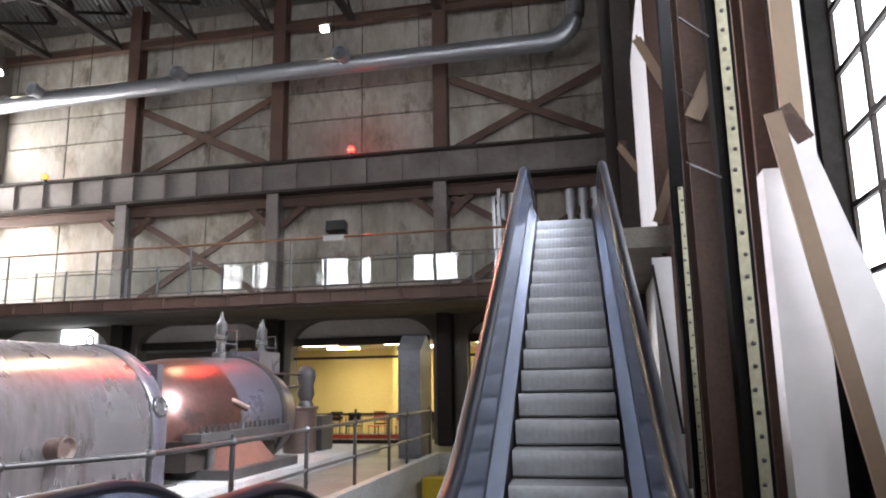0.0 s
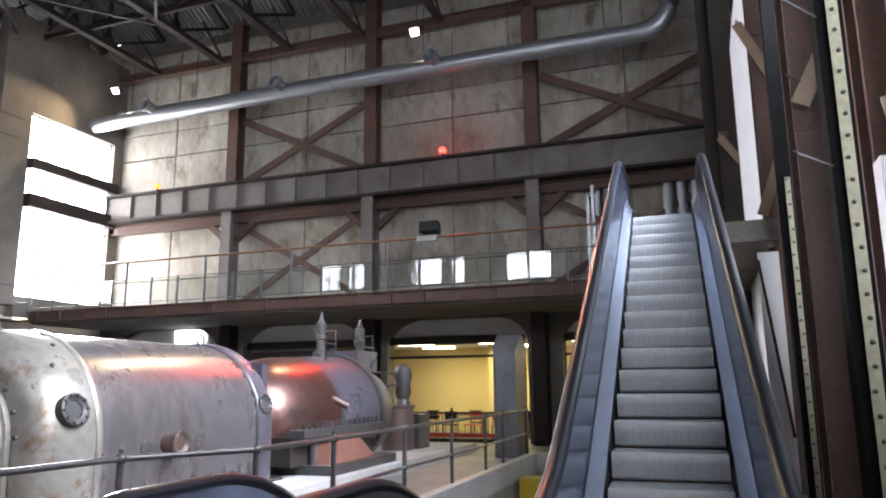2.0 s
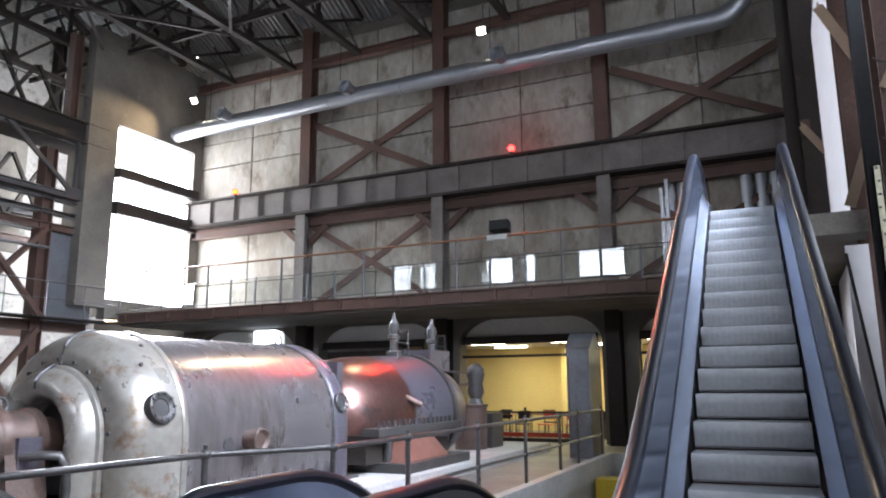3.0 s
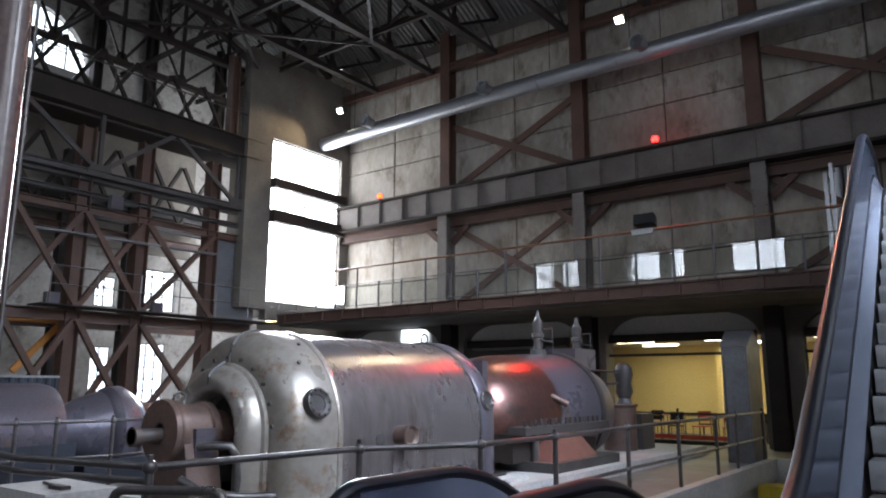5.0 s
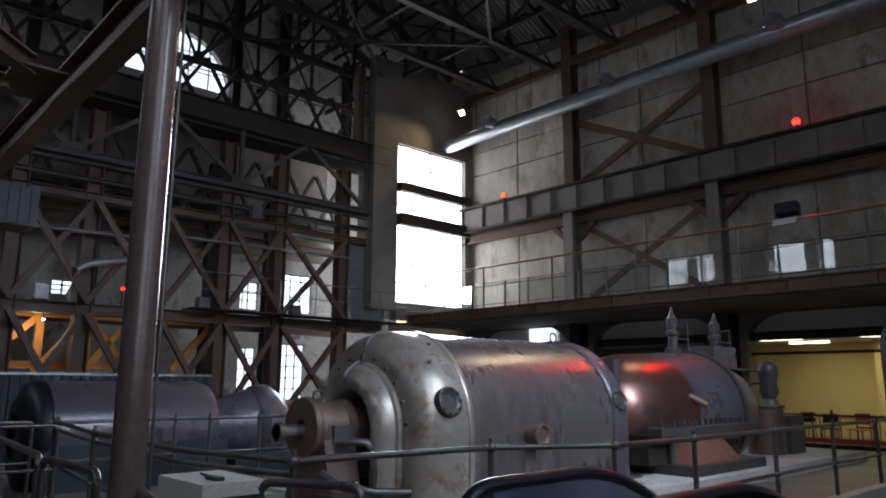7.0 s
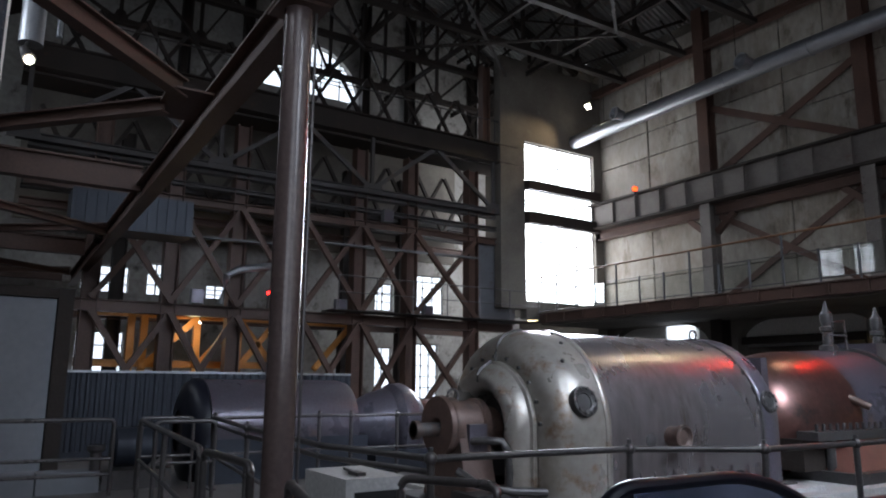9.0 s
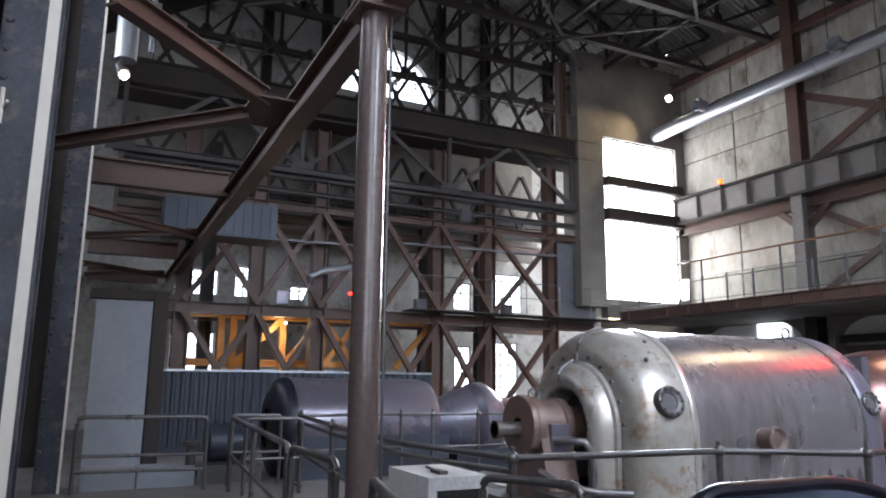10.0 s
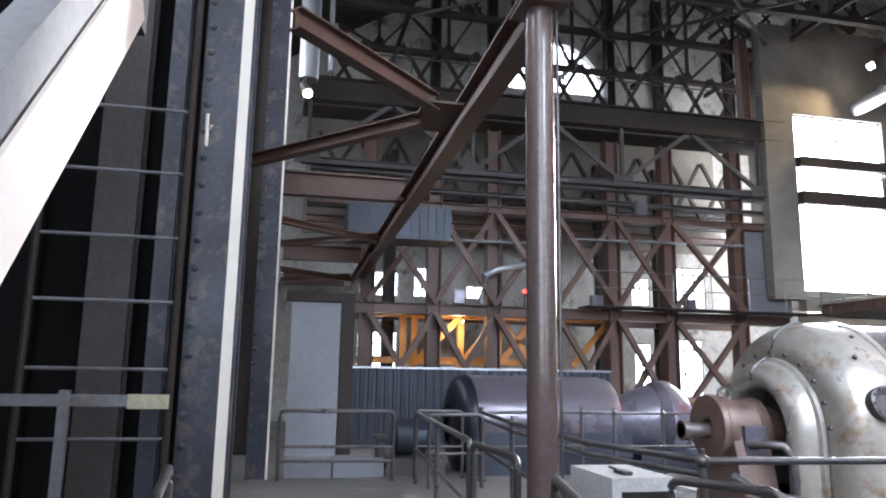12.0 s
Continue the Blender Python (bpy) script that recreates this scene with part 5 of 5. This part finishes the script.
railing("pipe_railing", "dark steel pipe railing along the passage", [(-4.85, 3.0), (-6.3, 2.72), (-9.0, 2.9), (-11.6, 3.2)], mids=(0.97, 0.5), posts=(2, 3))
railing("pipe_railing", "dark steel pipe railing with ball joints round the second machine", [(-11.5, 3.2), (-11.6, 4.1), (-11.7, 5.0), (-11.6, 5.55), (-11.5, 6.4), (-11.5, 8.6)], mids=(0.52,))


def tube_frame(label, path, posts, low=None, r=0.03):
    """A bent tube barrier: one tube through path, uprights, a lower tube."""
    t = thing("tube_barrier", (path[0][0], path[0][1], 0), label, "railing", "tube barriers")
    pts = []
    path = [Vector(p) for p in path]
    for i, p in enumerate(path):
        if 0 < i < len(path) - 1:
            a, b = (path[i - 1] - p), (path[i + 1] - p)
            ra, rb = min(0.09, a.length / 2), min(0.09, b.length / 2)
            a, b = p + a.normalized() * ra, p + b.normalized() * rb
            for k in range(5):
                u = k / 4
                pts.append(a * (1 - u) ** 2 + p * 2 * u * (1 - u) + b * u * u)
        else:
            pts.append(p)
    solid("tube", RAILM, lambda bm: sweep(bm, pts, circle(r, 12)), t)
    for x, y, z in posts:
        solid("post", RAILM, lambda bm: rod(bm, (x, y, 0), (x, y, z), r * 1.05, 12), t)
    for a, b in low or ():
        solid("lower_tube", RAILM, lambda bm: rod(bm, a, b, r * 0.8, 10), t)


tube_frame("worn steel tube barrier with a rounded corner", [(-11.8, 0.0, 0), (-11.8, 0.0, 1.07), (-11.7, 1.78, 1.07), (-11.7, 1.78, 0)], [], [((-11.8, 0, 0.52), (-11.7, 1.78, 0.52)), ((-11.8, 0, 0.3), (-11.7, 1.78, 0.3))])
tube_frame("worn steel tube hoop beside the passage", [(-11.9, 2.17, 0), (-11.9, 2.17, 1.07), (-11.85, 2.95, 1.07), (-11.85, 2.95, 0)], [], [((-11.9, 2.17, 0.5), (-11.85, 2.95, 0.5))])
tube_frame("worn steel tube hoop beside the passage", [(-10.86, 2.2, 0), (-10.86, 2.2, 1.07), (-10.8, 3.0, 1.07), (-10.8, 3.0, 0)], [], [((-10.86, 2.2, 0.5), (-10.8, 3.0, 0.5))])
tube_frame("worn steel handrail running to the round post", [(-11.3, 2.08, 0), (-11.3, 2.08, 1.07), (-6.5, 1.69, 1.07), (-6.5, 1.69, 0)], [(-8.8, 1.88, 1.07)], [((-11.3, 2.08, 0.52), (-6.5, 1.69, 0.52))])
tube_frame("worn steel handrail with a rounded end at the round post", [(-6.25, 1.66, 0), (-6.25, 1.66, 1.07), (-5.1, 1.68, 1.07), (-5.1, 1.68, 0)], [], [((-6.25, 1.66, 0.52), (-5.1, 1.68, 0.52))])
tube_frame("worn steel handrail with a rounded end beside the landing", [(-4.25, 1.64, 0), (-4.25, 1.64, 1.05), (-3.35, 1.42, 1.05), (-3.35, 1.42, 0)], [], [])
tube_frame("short steel rail in front of the moving handrail", [(-4.6, 2.6, 0), (-4.6, 2.6, 0.98), (-3.86, 2.9, 1.0), (-3.86, 2.9, 0)], [], [])
bx = thing("switch_box", (-6.0, 3.05, 0), "white steel box with a dark open front", "box")
solid("case", WHITEC, lambda bm: box(bm, -6.65, -5.75, 2.72, 3.3, 0.0, 0.83), bx)
solid("front", BLACK, lambda bm: box(bm, -5.748, -5.74, 2.8, 3.25, 0.3, 0.72), bx)
solid("latch", IRON, lambda bm: (box(bm, -6.1, -5.9, 2.9, 2.98, 0.83, 0.86), rod(bm, (-6.4, 3.0, 0.845), (-6.0, 2.95, 0.845), 0.012, 6)), bx)


# ---- west end: steel towers, bridges, fence ----
LX = -21.0
WY = [2.3, 4.29, 6.13, 8.1, 10.1, 12.05, 14.6]
for y in WY:
    column("tower_column", LX, y, 0, 9.3, 0.4, 0.38, BROWN, "brown steel column of the west framework", 0.0)
for y in (3.3, 7.0, 10.9, 13.2):
    column("rear_column", LX - 2.6, y, 0, 9.3, 0.35, 0.35, DARK, "dark steel column deep in the west framework", 0.0)
for a, b in zip(WY, WY[1:]):
    for za, zb in ((0.3, 3.45), (3.75, 6.6)):
        beam("tower_brace", (LX + 0.24, a, za), (LX + 0.24, b, zb), 0.14, 0.16, BROWN, "brown diagonal brace of the west framework", "tower braces", bar, "brace")
        beam("tower_brace", (LX + 0.42, a, zb), (LX + 0.42, b, za), 0.14, 0.16, BROWN, "brown diagonal brace of the west framework", "tower braces", bar, "brace")
for z, h, m in ((3.58, 0.32, BROWN), (6.72, 0.24, BROWN), (7.2, 0.14, TRUSSG), (7.7, 0.2, TRUSSG)):
    beam("tower_beam", (LX + 0.1, 0.5, z), (LX + 0.1, 16.4, z), 0.3, h, m, "long steel beam of the west framework", "tower beams")
    beam("tower_beam", (LX - 2.6, 0.5, z), (LX - 2.6, 16.4, z), 0.3, h, m, "long dark steel beam of the west framework", "tower beams")
cb = thing("crane_bridge", (LX, 10, 9.2), "dark plate-girder crane bridge across the hall end", "crane")
solid("girder", DARK, lambda bm: ibeam(bm, (LX + 0.3, 0.2, 10.05), (LX + 0.3, 16.4, 10.05), 0.4, 0.72, 0.04), cb)
solid("walkway", DARK, lambda bm: box(bm, LX - 1.0, LX + 0.1, 0.2, 16.4, 9.62, 9.68), cb)
solid("bottom_chord", TRUSSG, lambda bm: ibeam(bm, (LX + 0.3, 0.2, 7.82), (LX + 0.3, 16.4, 7.82), 0.24, 0.2, 0.03), cb)
for k in range(4):
    y = 0.4 + k * 5.0
    solid("hanger", TRUSSG, lambda bm: bar(bm, (LX + 0.3, y, 7.9), (LX + 0.3, y, 9.7), 0.1, 0.12, (0, 1, 0)), cb)
    solid("gusset_plate", TRUSSG, lambda bm: prism(bm, (LX + 0.37, y, 7.8), (LX + 0.4, y, 7.8), [(-0.42, -0.08), (0.42, -0.08), (0.3, 0.3), (-0.3, 0.3)]), cb)
    for d in (-2.45, 2.45):
        if 0 < y + d < 16.4:
            solid("diagonal", TRUSSG, lambda bm: bar(bm, (LX + 0.3, y, 7.9), (LX + 0.3, y + d, 9.75), 0.09, 0.14), cb)
for k in range(7):
    y = 1.0 + k * 2.4
    solid("stanchion", TRUSSG, lambda bm: rod(bm, (LX + 0.4, y, 10.4), (LX + 0.4, y, 11.3), 0.022, 6), cb)
solid("hand_rail", TRUSSG, lambda bm: rod(bm, (LX + 0.4, 1, 11.3), (LX + 0.4, 16.3, 11.3), 0.022, 6), cb)
tagged(solid("grey_partition", GREYST, lambda bm: box(bm, LX - 0.1, LX, 14.75, 16.6, 3.75, 6.6)), "plain grey sheet partition between the framework and the corner window", "partition", "", "structure")
# upper lattice below the gable window
for z0, z1, xx in ((10.5, 12.6, LX - 1.5), (7.3, 9.6, LX - 2.4)):
    for k in range(12):
        y = 0.8 + k * 1.28
        beam("lattice_bar", (xx, y, z0), (xx, y + 1.28, z1), 0.1, 0.12, DARK, "dark lattice bar high in the west framework", "lattice bars", bar, "bar")
        beam("lattice_bar", (xx + 0.13, y + 1.28, z0), (xx + 0.13, y, z1), 0.1, 0.12, DARK, "dark lattice bar high in the west framework", "lattice bars", bar, "bar")
    beam("tower_beam", (xx, 0.5, z0), (xx, 16.3, z0), 0.25, 0.25, DARK, "long dark steel beam of the west framework", "tower beams")
for y in (5.2, 7.5, 12.5, 14.7, 18.0):
    column("gable_post", GX + 0.19, y, 6.4, 17.5, 0.36, 0.32, DARK, "dark steel post against the gable wall", 0.0)
column("gable_post", LX + 0.3, 15.0, 10.41, 13.4, 0.3, 0.3, BROWN, "brown steel post on the crane bridge", 0.0)
tagged(solid("rear_partition", PIER, lambda bm: box(bm, LX - 3.6, LX - 3.5, 0.4, 16.2, 6.4, 11.6)), "dark partition high behind the framework", "partition", "", "structure")
# ribbed fence with a pale coping
fn = thing("ribbed_fence", (-17.5, 4.8, 0), "dark blue-grey ribbed metal fence with a pale coping", "fence")
solid("base_rail", FENCE, lambda bm: box(bm, -17.53, -17.47, 1.3, 8.3, 0, 0.12), fn)
k = 0
y = 1.3
while y < 8.25:
    solid("sheet", FENCE, lambda bm: prism(bm, (-17.5, y, 0.1), (-17.5, y, 1.79), [(-0.01, -0.0), (0.02, 0.03), (0.02, 0.11), (-0.01, 0.14), (-0.01, 0.2), (-0.03, 0.2), (-0.03, 0.14), (0.0, 0.11), (0.0, 0.03), (-0.03, 0)], (0, 1, 0)), fn)
    y += 0.2
solid("coping", PIPEM, lambda bm: box(bm, -17.56, -17.44, 1.3, 8.3, 1.79, 1.84), fn, "pale metal coping")
# orange gantry behind
og = thing("orange_gantry", (-22.3, 5.2, 0), "orange-painted steel gantry behind the fence", "gantry")
for y in (2.35, 3.6, 3.95, 5.45, 6.7, 7.9, 10.55):
    solid("leg", ORANGE, lambda bm: bar(bm, (-22.3, y, 0), (-22.3, y, 3.5), 0.2, 0.2, (0, 1, 0)), og)
for a, b in ((3.95, 5.45), (5.45, 6.7), (6.7, 7.9), (7.9, 6.7), (9.2, 10.5)):
    solid("brace", ORANGE, lambda bm: bar(bm, (-22.2, a, 2.0), (-22.2, b, 3.5), 0.08, 0.18), og)
solid("top_beam", ORANGE, lambda bm: ibeam(bm, (-22.3, 2.2, 3.58), (-22.3, 10.7, 3.58), 0.22, 0.3), og)
solid("lower_beam", ORANGE, lambda bm: ibeam(bm, (-22.3, 2.2, 2.1), (-22.3, 8.2, 2.1), 0.2, 0.2), og)
# added fill light that brightens the gantry, with a small bulb to match
lamp("gantry_lamp_light", "POINT", 45, (1.0, 0.75, 0.4), pose(-21.6, 5.2, 3.1), radius=0.15)
gl = thing("gantry_lamp", (-20.95, 5.2, 3.5), "small added bulb lamp over the orange gantry", "lamp")
solid("bulb", LAMPW, lambda bm: ball(bm, (-20.95, 5.2, 3.25), 0.03), gl)
solid("stem", IRON, lambda bm: rod(bm, (-20.95, 5.2, 3.3), (-20.95, 5.2, 3.45), 0.02, 6), gl)
# white door slab, block, ribbed hoist box, motor
tagged(solid("white_slab_door", SLABG, lambda bm: box(bm, -15.2, -15.0, 0.12, 1.12, 0, 3.1)), "tall pale grey slab door at the south columns", "door")
tagged(solid("slab_frame", DARK, lambda bm: (box(bm, -15.25, -14.95, 1.14, 1.4, 0, 3.3), box(bm, -15.25, -14.95, 0.0, 1.137, 3.12, 3.3))), "dark steel frame beside the white slab", "frame")
for ya, yb in ((0.1, 0.85), (0.87, 1.7)):
    tagged(solid("kerb_block", SLABG, lambda bm: box(bm, -12.6, -12.1, ya, yb, 0, 0.3)), "white concrete kerb block on the floor", "block", "kerb blocks")
hb = thing("hoist_cabin", (-17.0, 3.0, 5.0), "blue-grey ribbed sheet-metal hoist cabin under the beams", "cabin")
solid("case", FENCE, lambda bm: box(bm, -18.0, -17.0, 1.35, 3.9, 4.92, 5.76), hb)
for k in range(12):
    solid("rib", FENCE, lambda bm: box(bm, -17.0, -16.97, 1.42 + k * 0.21, 1.52 + k * 0.21, 4.95, 5.73), hb)
for x in (-17.2, -17.8):
    solid("support", DARK, lambda bm: bar(bm, (x, 2.0, 4.7), (x, 2.0, 4.93), 0.1, 0.14, (0, 1, 0)), hb)
mo = thing("pump_motor", (-12.6, 2.2, 0), "dark blue electric pump motor on the floor", "motor")
solid("base", IRON, lambda bm: box(bm, -13.0, -12.2, 1.75, 2.75, 0, 0.28), mo)
solid("body", FENCE, lambda bm: lathe(bm, [(1.9, 0.0), (1.9, 0.25), (1.95, 0.3), (2.45, 0.3), (2.5, 0.25), (2.6, 0.22), (2.6, 0)], (-12.6, 0, 0.6), (0, 1, 0), 24), mo)
solid("column", RAILM, lambda bm: lathe(bm, [(0, 0.14), (0.1, 0.14), (0.14, 0.08), (0.55, 0.08), (0.6, 0.13), (0.66, 0.13), (0.66, 0)], (-12.3, 1.65, 0), (0, 0, 1), 16), mo)
du = thing("silver_riser", (-14.0, 0.25, 7.2), "silver vertical air duct beside the south columns", "duct")
solid("tube", PIPEM, lambda bm: rod(bm, (-14.0, 0.2, 7.5), (-14.0, 0.2, 15.05), 0.2, 20), du)
solid("outlet", PIPEM, lambda bm: rod(bm, (-14.0, 0.5, 8.6), (-14.0, 0.75, 8.6), 0.18, 20), du)
solid("thin_pipe", PIPEM, lambda bm: rod(bm, (-13.9, 0.62, 7.7), (-13.9, 0.62, 13.0), 0.05, 12), du)
solid("lamp_shade", IRON, lambda bm: rod(bm, (-13.87, 0.1, 7.34), (-13.7, 0.2, 7.1), 0.07, 12, 0.12), du)
solid("lamp_arm", IRON, lambda bm: rod(bm, (-13.86, 0.1, 7.3), (-14.0, 0.2, 7.7), 0.03, 8), du)
solid("lamp_bulb", LAMPW, lambda bm: ball(bm, (-13.68, 0.2, 7.08), 0.08), du, "lit spot lamp bulb")

# ---- south side: riveted columns, beams of the missing gallery, round post ----
column("riveted_column", -6.5, -0.6, 0, 15, 0.5, 0.42, RIVST, "dark grey riveted steel column with a pale edge", 0.24, "y")
column("riveted_column", -12.3, -0.33, 0, 15, 0.5, 0.34, RIVST, "dark grey riveted steel column with a pale edge", 0.24, "y")
tagged(solid("hook", IVORY, lambda bm: (rod(bm, (-6.2, -0.74, 3.55), (-6.17, -0.74, 3.83), 0.016, 8), rod(bm, (-6.24, -0.74, 3.7), (-6.15, -0.7, 3.72), 0.012, 8))), "small pale hook bolted to the riveted column", "hook")
# added pale strips: sunlight on the column edges, put into the colour
tagged(solid("edge_plate", IVORY, lambda bm: box(bm, -6.23, -6.195, -0.5, -0.415, 0, 15)), "pale strip that paints the sunlit edge of the riveted column", "plate", "edge plates")
tagged(solid("edge_plate", IVORY, lambda bm: box(bm, -12.03, -12.0, -0.185, -0.15, 0, 15)), "pale strip that paints the sunlit edge of the riveted column", "plate", "edge plates")
for x in (-9.4, -15.6, -18.5, -21.0):
    column("dark_column", x, -0.8, 0, 15, 0.4, 0.4, DARK, "dark steel column of the south side", 0.0)
BZ2 = 4.62
beam("long_beam", (-4.2, 1.87, BZ2), (-24.5, 2.15, BZ2), 0.22, 0.36, BROWN, "long brown steel beam carried by the round post")
for x in (-12.3, -19.6, -25.2):
    beam("cross_beam", (x, -0.15, BZ2 + 0.26), (x, 1.95, BZ2 + 0.26), 0.2, 0.42, BROWN, "brown steel cross beam from the column row", "cross beams")
gs = thing("gusset", (-7.3, 1.62, BZ2), "brown gusset plate with two slanting tie beams", "brace")
solid("plate", BROWN, lambda bm: box(bm, -8.3, -7.35, 1.36, 1.82, BZ2 - 0.012, BZ2 + 0.012), gs)
solid("tie_beam", BROWN, lambda bm: ibeam(bm, (-7.45, 1.5, BZ2 + 0.02), (-5.85, -0.05, BZ2 + 0.02), 0.14, 0.2, 0.02), gs)
solid("tie_beam", BROWN, lambda bm: ibeam(bm, (-7.85, 1.42, BZ2 - 0.04), (-10.3, -0.78, BZ2 - 0.04), 0.14, 0.16, 0.02), gs)
for x in (-15.3, -22.0):
    beam("tie_beam", (x, 1.85, BZ2), (x - 1.6, -0.2, BZ2), 0.14, 0.14, BROWN, "brown slanting tie beam", "tie beams")
    beam("tie_beam", (x, 1.85, BZ2 - 0.1), (x + 1.6, -0.2, BZ2 - 0.1), 0.14, 0.14, BROWN, "brown slanting tie beam", "tie beams")
rp = thing("round_post", (-4.85, 1.78, 0), "round brown-painted steel post with a glossy side", "post")
solid("shaft", POSTM, lambda bm: rod(bm, (-4.85, 1.78, 0), (-4.85, 1.78, 4.42), 0.108, 32), rp)
solid("cap_plate", BROWN, lambda bm: box(bm, -5.03, -4.67, 1.6, 1.96, 4.41, 4.44), rp)
solid("base_plate", IRON, lambda bm: box(bm, -5.03, -4.67, 1.6, 1.96, 0, 0.025), rp)
solid("cable", RAILM, lambda bm: rod(bm, (-4.79, 1.9, 0), (-4.79, 1.9, 4.4), 0.012, 8), rp)
nb = thing("near_brace", (-1.7, -0.6, 1.9), "wide diagonal steel brace near the south wall, its sunlit face coloured pale", "brace")
# ivory flange paints the sunlit face, the grey web stays its own colour
solid("flange", IVORY, lambda bm: bar(bm, (-0.9, -0.6, 1.17), (-2.69, -0.6, 3.07), 0.014, 0.235), nb)
solid("web", GREYST, lambda bm: bar(bm, (-0.78, -0.66, 1.29), (-2.57, -0.66, 3.19), 0.1, 0.16), nb)
solid("foot", DARK, lambda bm: box(bm, -0.95, -0.7, -0.75, -0.55, 0, 1.2), nb)
solid("head", DARK, lambda bm: box(bm, -2.95, -2.6, -0.8, -0.62, 3.0, 12), nb)
lad = thing("wall_ladder", (-6.0, -1.3, 0), "dark steel rack of rungs between the south columns", "ladder")
for z in (0.62, 1.14, 1.66, 2.18, 2.69, 3.22, 3.75):
    solid("rung", GREYST, lambda bm: rod(bm, (-5.95, -0.84, z), (-5.95, -1.9, z), 0.014, 8), lad)
for y in (-0.84, -1.9):
    solid("stile", DARK, lambda bm: rod(bm, (-5.95, y, 0), (-5.95, y, 9.0), 0.03, 8), lad)
# columns in the shaded aisle, the shade put into their colours
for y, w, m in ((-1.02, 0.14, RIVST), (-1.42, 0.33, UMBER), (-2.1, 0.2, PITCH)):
    column("dark_column", -6.35, y, 0, 12.5, 0.2, w, m, "dark steel column in shade, darkened in its colour", 0.0, "y")
# added near-black sheet in place of the unlit aisle
tagged(solid("dark_cladding", PITCH, lambda bm: box(bm, -6.9, -6.6, SY, -0.75, 0, 12.8)), "near-black sheet for the dark aisle behind the south columns", "cladding", "", "structure")
er = thing("end_railing", (-5.5, -1.2, 0), "flat steel guard rail near the south wall with a pale end", "railing")
solid("rail", GREYST, lambda bm: box(bm, -5.53, -5.49, -2.6, -1.05, 1.4, 1.48), er)
# cream colour paints the light that falls on the rail's end
solid("pale_end", CREAMST, lambda bm: box(bm, -5.535, -5.485, -1.05, -0.78, 1.385, 1.485), er, "rail end coloured cream for the light on it")
for y in (-1.46, -2.5):
    solid("post", GREYST, lambda bm: bar(bm, (-5.51, y, 0), (-5.51, y, 1.51), 0.06, 0.07, (0, 1, 0)), er)
tube_frame("short pale handrail end at the south columns", [(-4.6, -0.62, 0), (-4.6, -0.62, 1.1), (-3.9, -0.58, 1.02), (-3.6, -0.6, 0)], [], [])

# small things deep in the framework
sp = thing("silver_elbow_pipe", (LX + 0.5, 6.7, 4.9), "silver pipe with an elbow among the west framework", "pipe")
solid("pipe", PIPEM, lambda bm: sweep(bm, [(LX + 0.5, 5.6, 3.75), (LX + 0.5, 5.75, 4.6), (LX + 0.5, 6.1, 4.8), (LX + 0.5, 7.6, 5.1), (LX + 0.2, 8.1, 5.15)], circle(0.11, 14)), sp)
rl = thing("signal_lamp", (LX + 0.35, 7.05, 4.1), "tiny red signal lamp on the framework beam", "lamp")
solid("bulb", LAMPR, lambda bm: ball(bm, (LX + 0.35, 7.05, 4.2), 0.045), rl)
solid("base", IRON, lambda bm: rod(bm, (LX + 0.3, 7.05, 3.74), (LX + 0.35, 7.05, 4.16), 0.03, 8), rl)
for y, z in ((5.0, 3.75), (9.4, 3.75), (12.6, 3.75), (11.0, 6.85)):
    j = thing("junction_box", (LX + 0.32, y, z), "small grey junction box on a framework beam", "box", "junction boxes")
    solid("case", GREYST, lambda bm: box(bm, LX + 0.2, LX + 0.42, y - 0.18, y + 0.18, z, z + 0.42), j)
    solid("lid", BLUEG, lambda bm: box(bm, LX + 0.42, LX + 0.44, y - 0.15, y + 0.15, z + 0.03, z + 0.39), j)
for a, b, z in ((2.0, 8.0, 5.6), (8.5, 14.6, 5.9)):
    beam("cable_tray", (LX + 0.35, a, z), (LX + 0.35, b, z + 0.1), 0.22, 0.06, GREYST, "grey cable tray on the west framework", "cable trays", bar, "cable tray")
hd = thing("handrail_bay", (LX + 0.3, 13.0, 4.3), "thin steel railing on the west walkway", "railing")
solid("walkway", DARK, lambda bm: box(bm, LX + 0.25, LX + 1.1, 8.8, 16.9, 3.76, 3.79), hd)
solid("top_rail", RAILM, lambda bm: rod(bm, (LX + 1.05, 9.0, 4.84), (LX + 1.05, 16.9, 4.84), 0.022, 8), hd)
solid("middle_rail", RAILM, lambda bm: rod(bm, (LX + 1.05, 9.0, 4.33), (LX + 1.05, 16.9, 4.33), 0.018, 8), hd)
for k in range(7):
    solid("post", RAILM, lambda bm: rod(bm, (LX + 1.05, 9.0 + k * 1.31, 3.79), (LX + 1.05, 9.0 + k * 1.31, 4.84), 0.02, 8), hd)
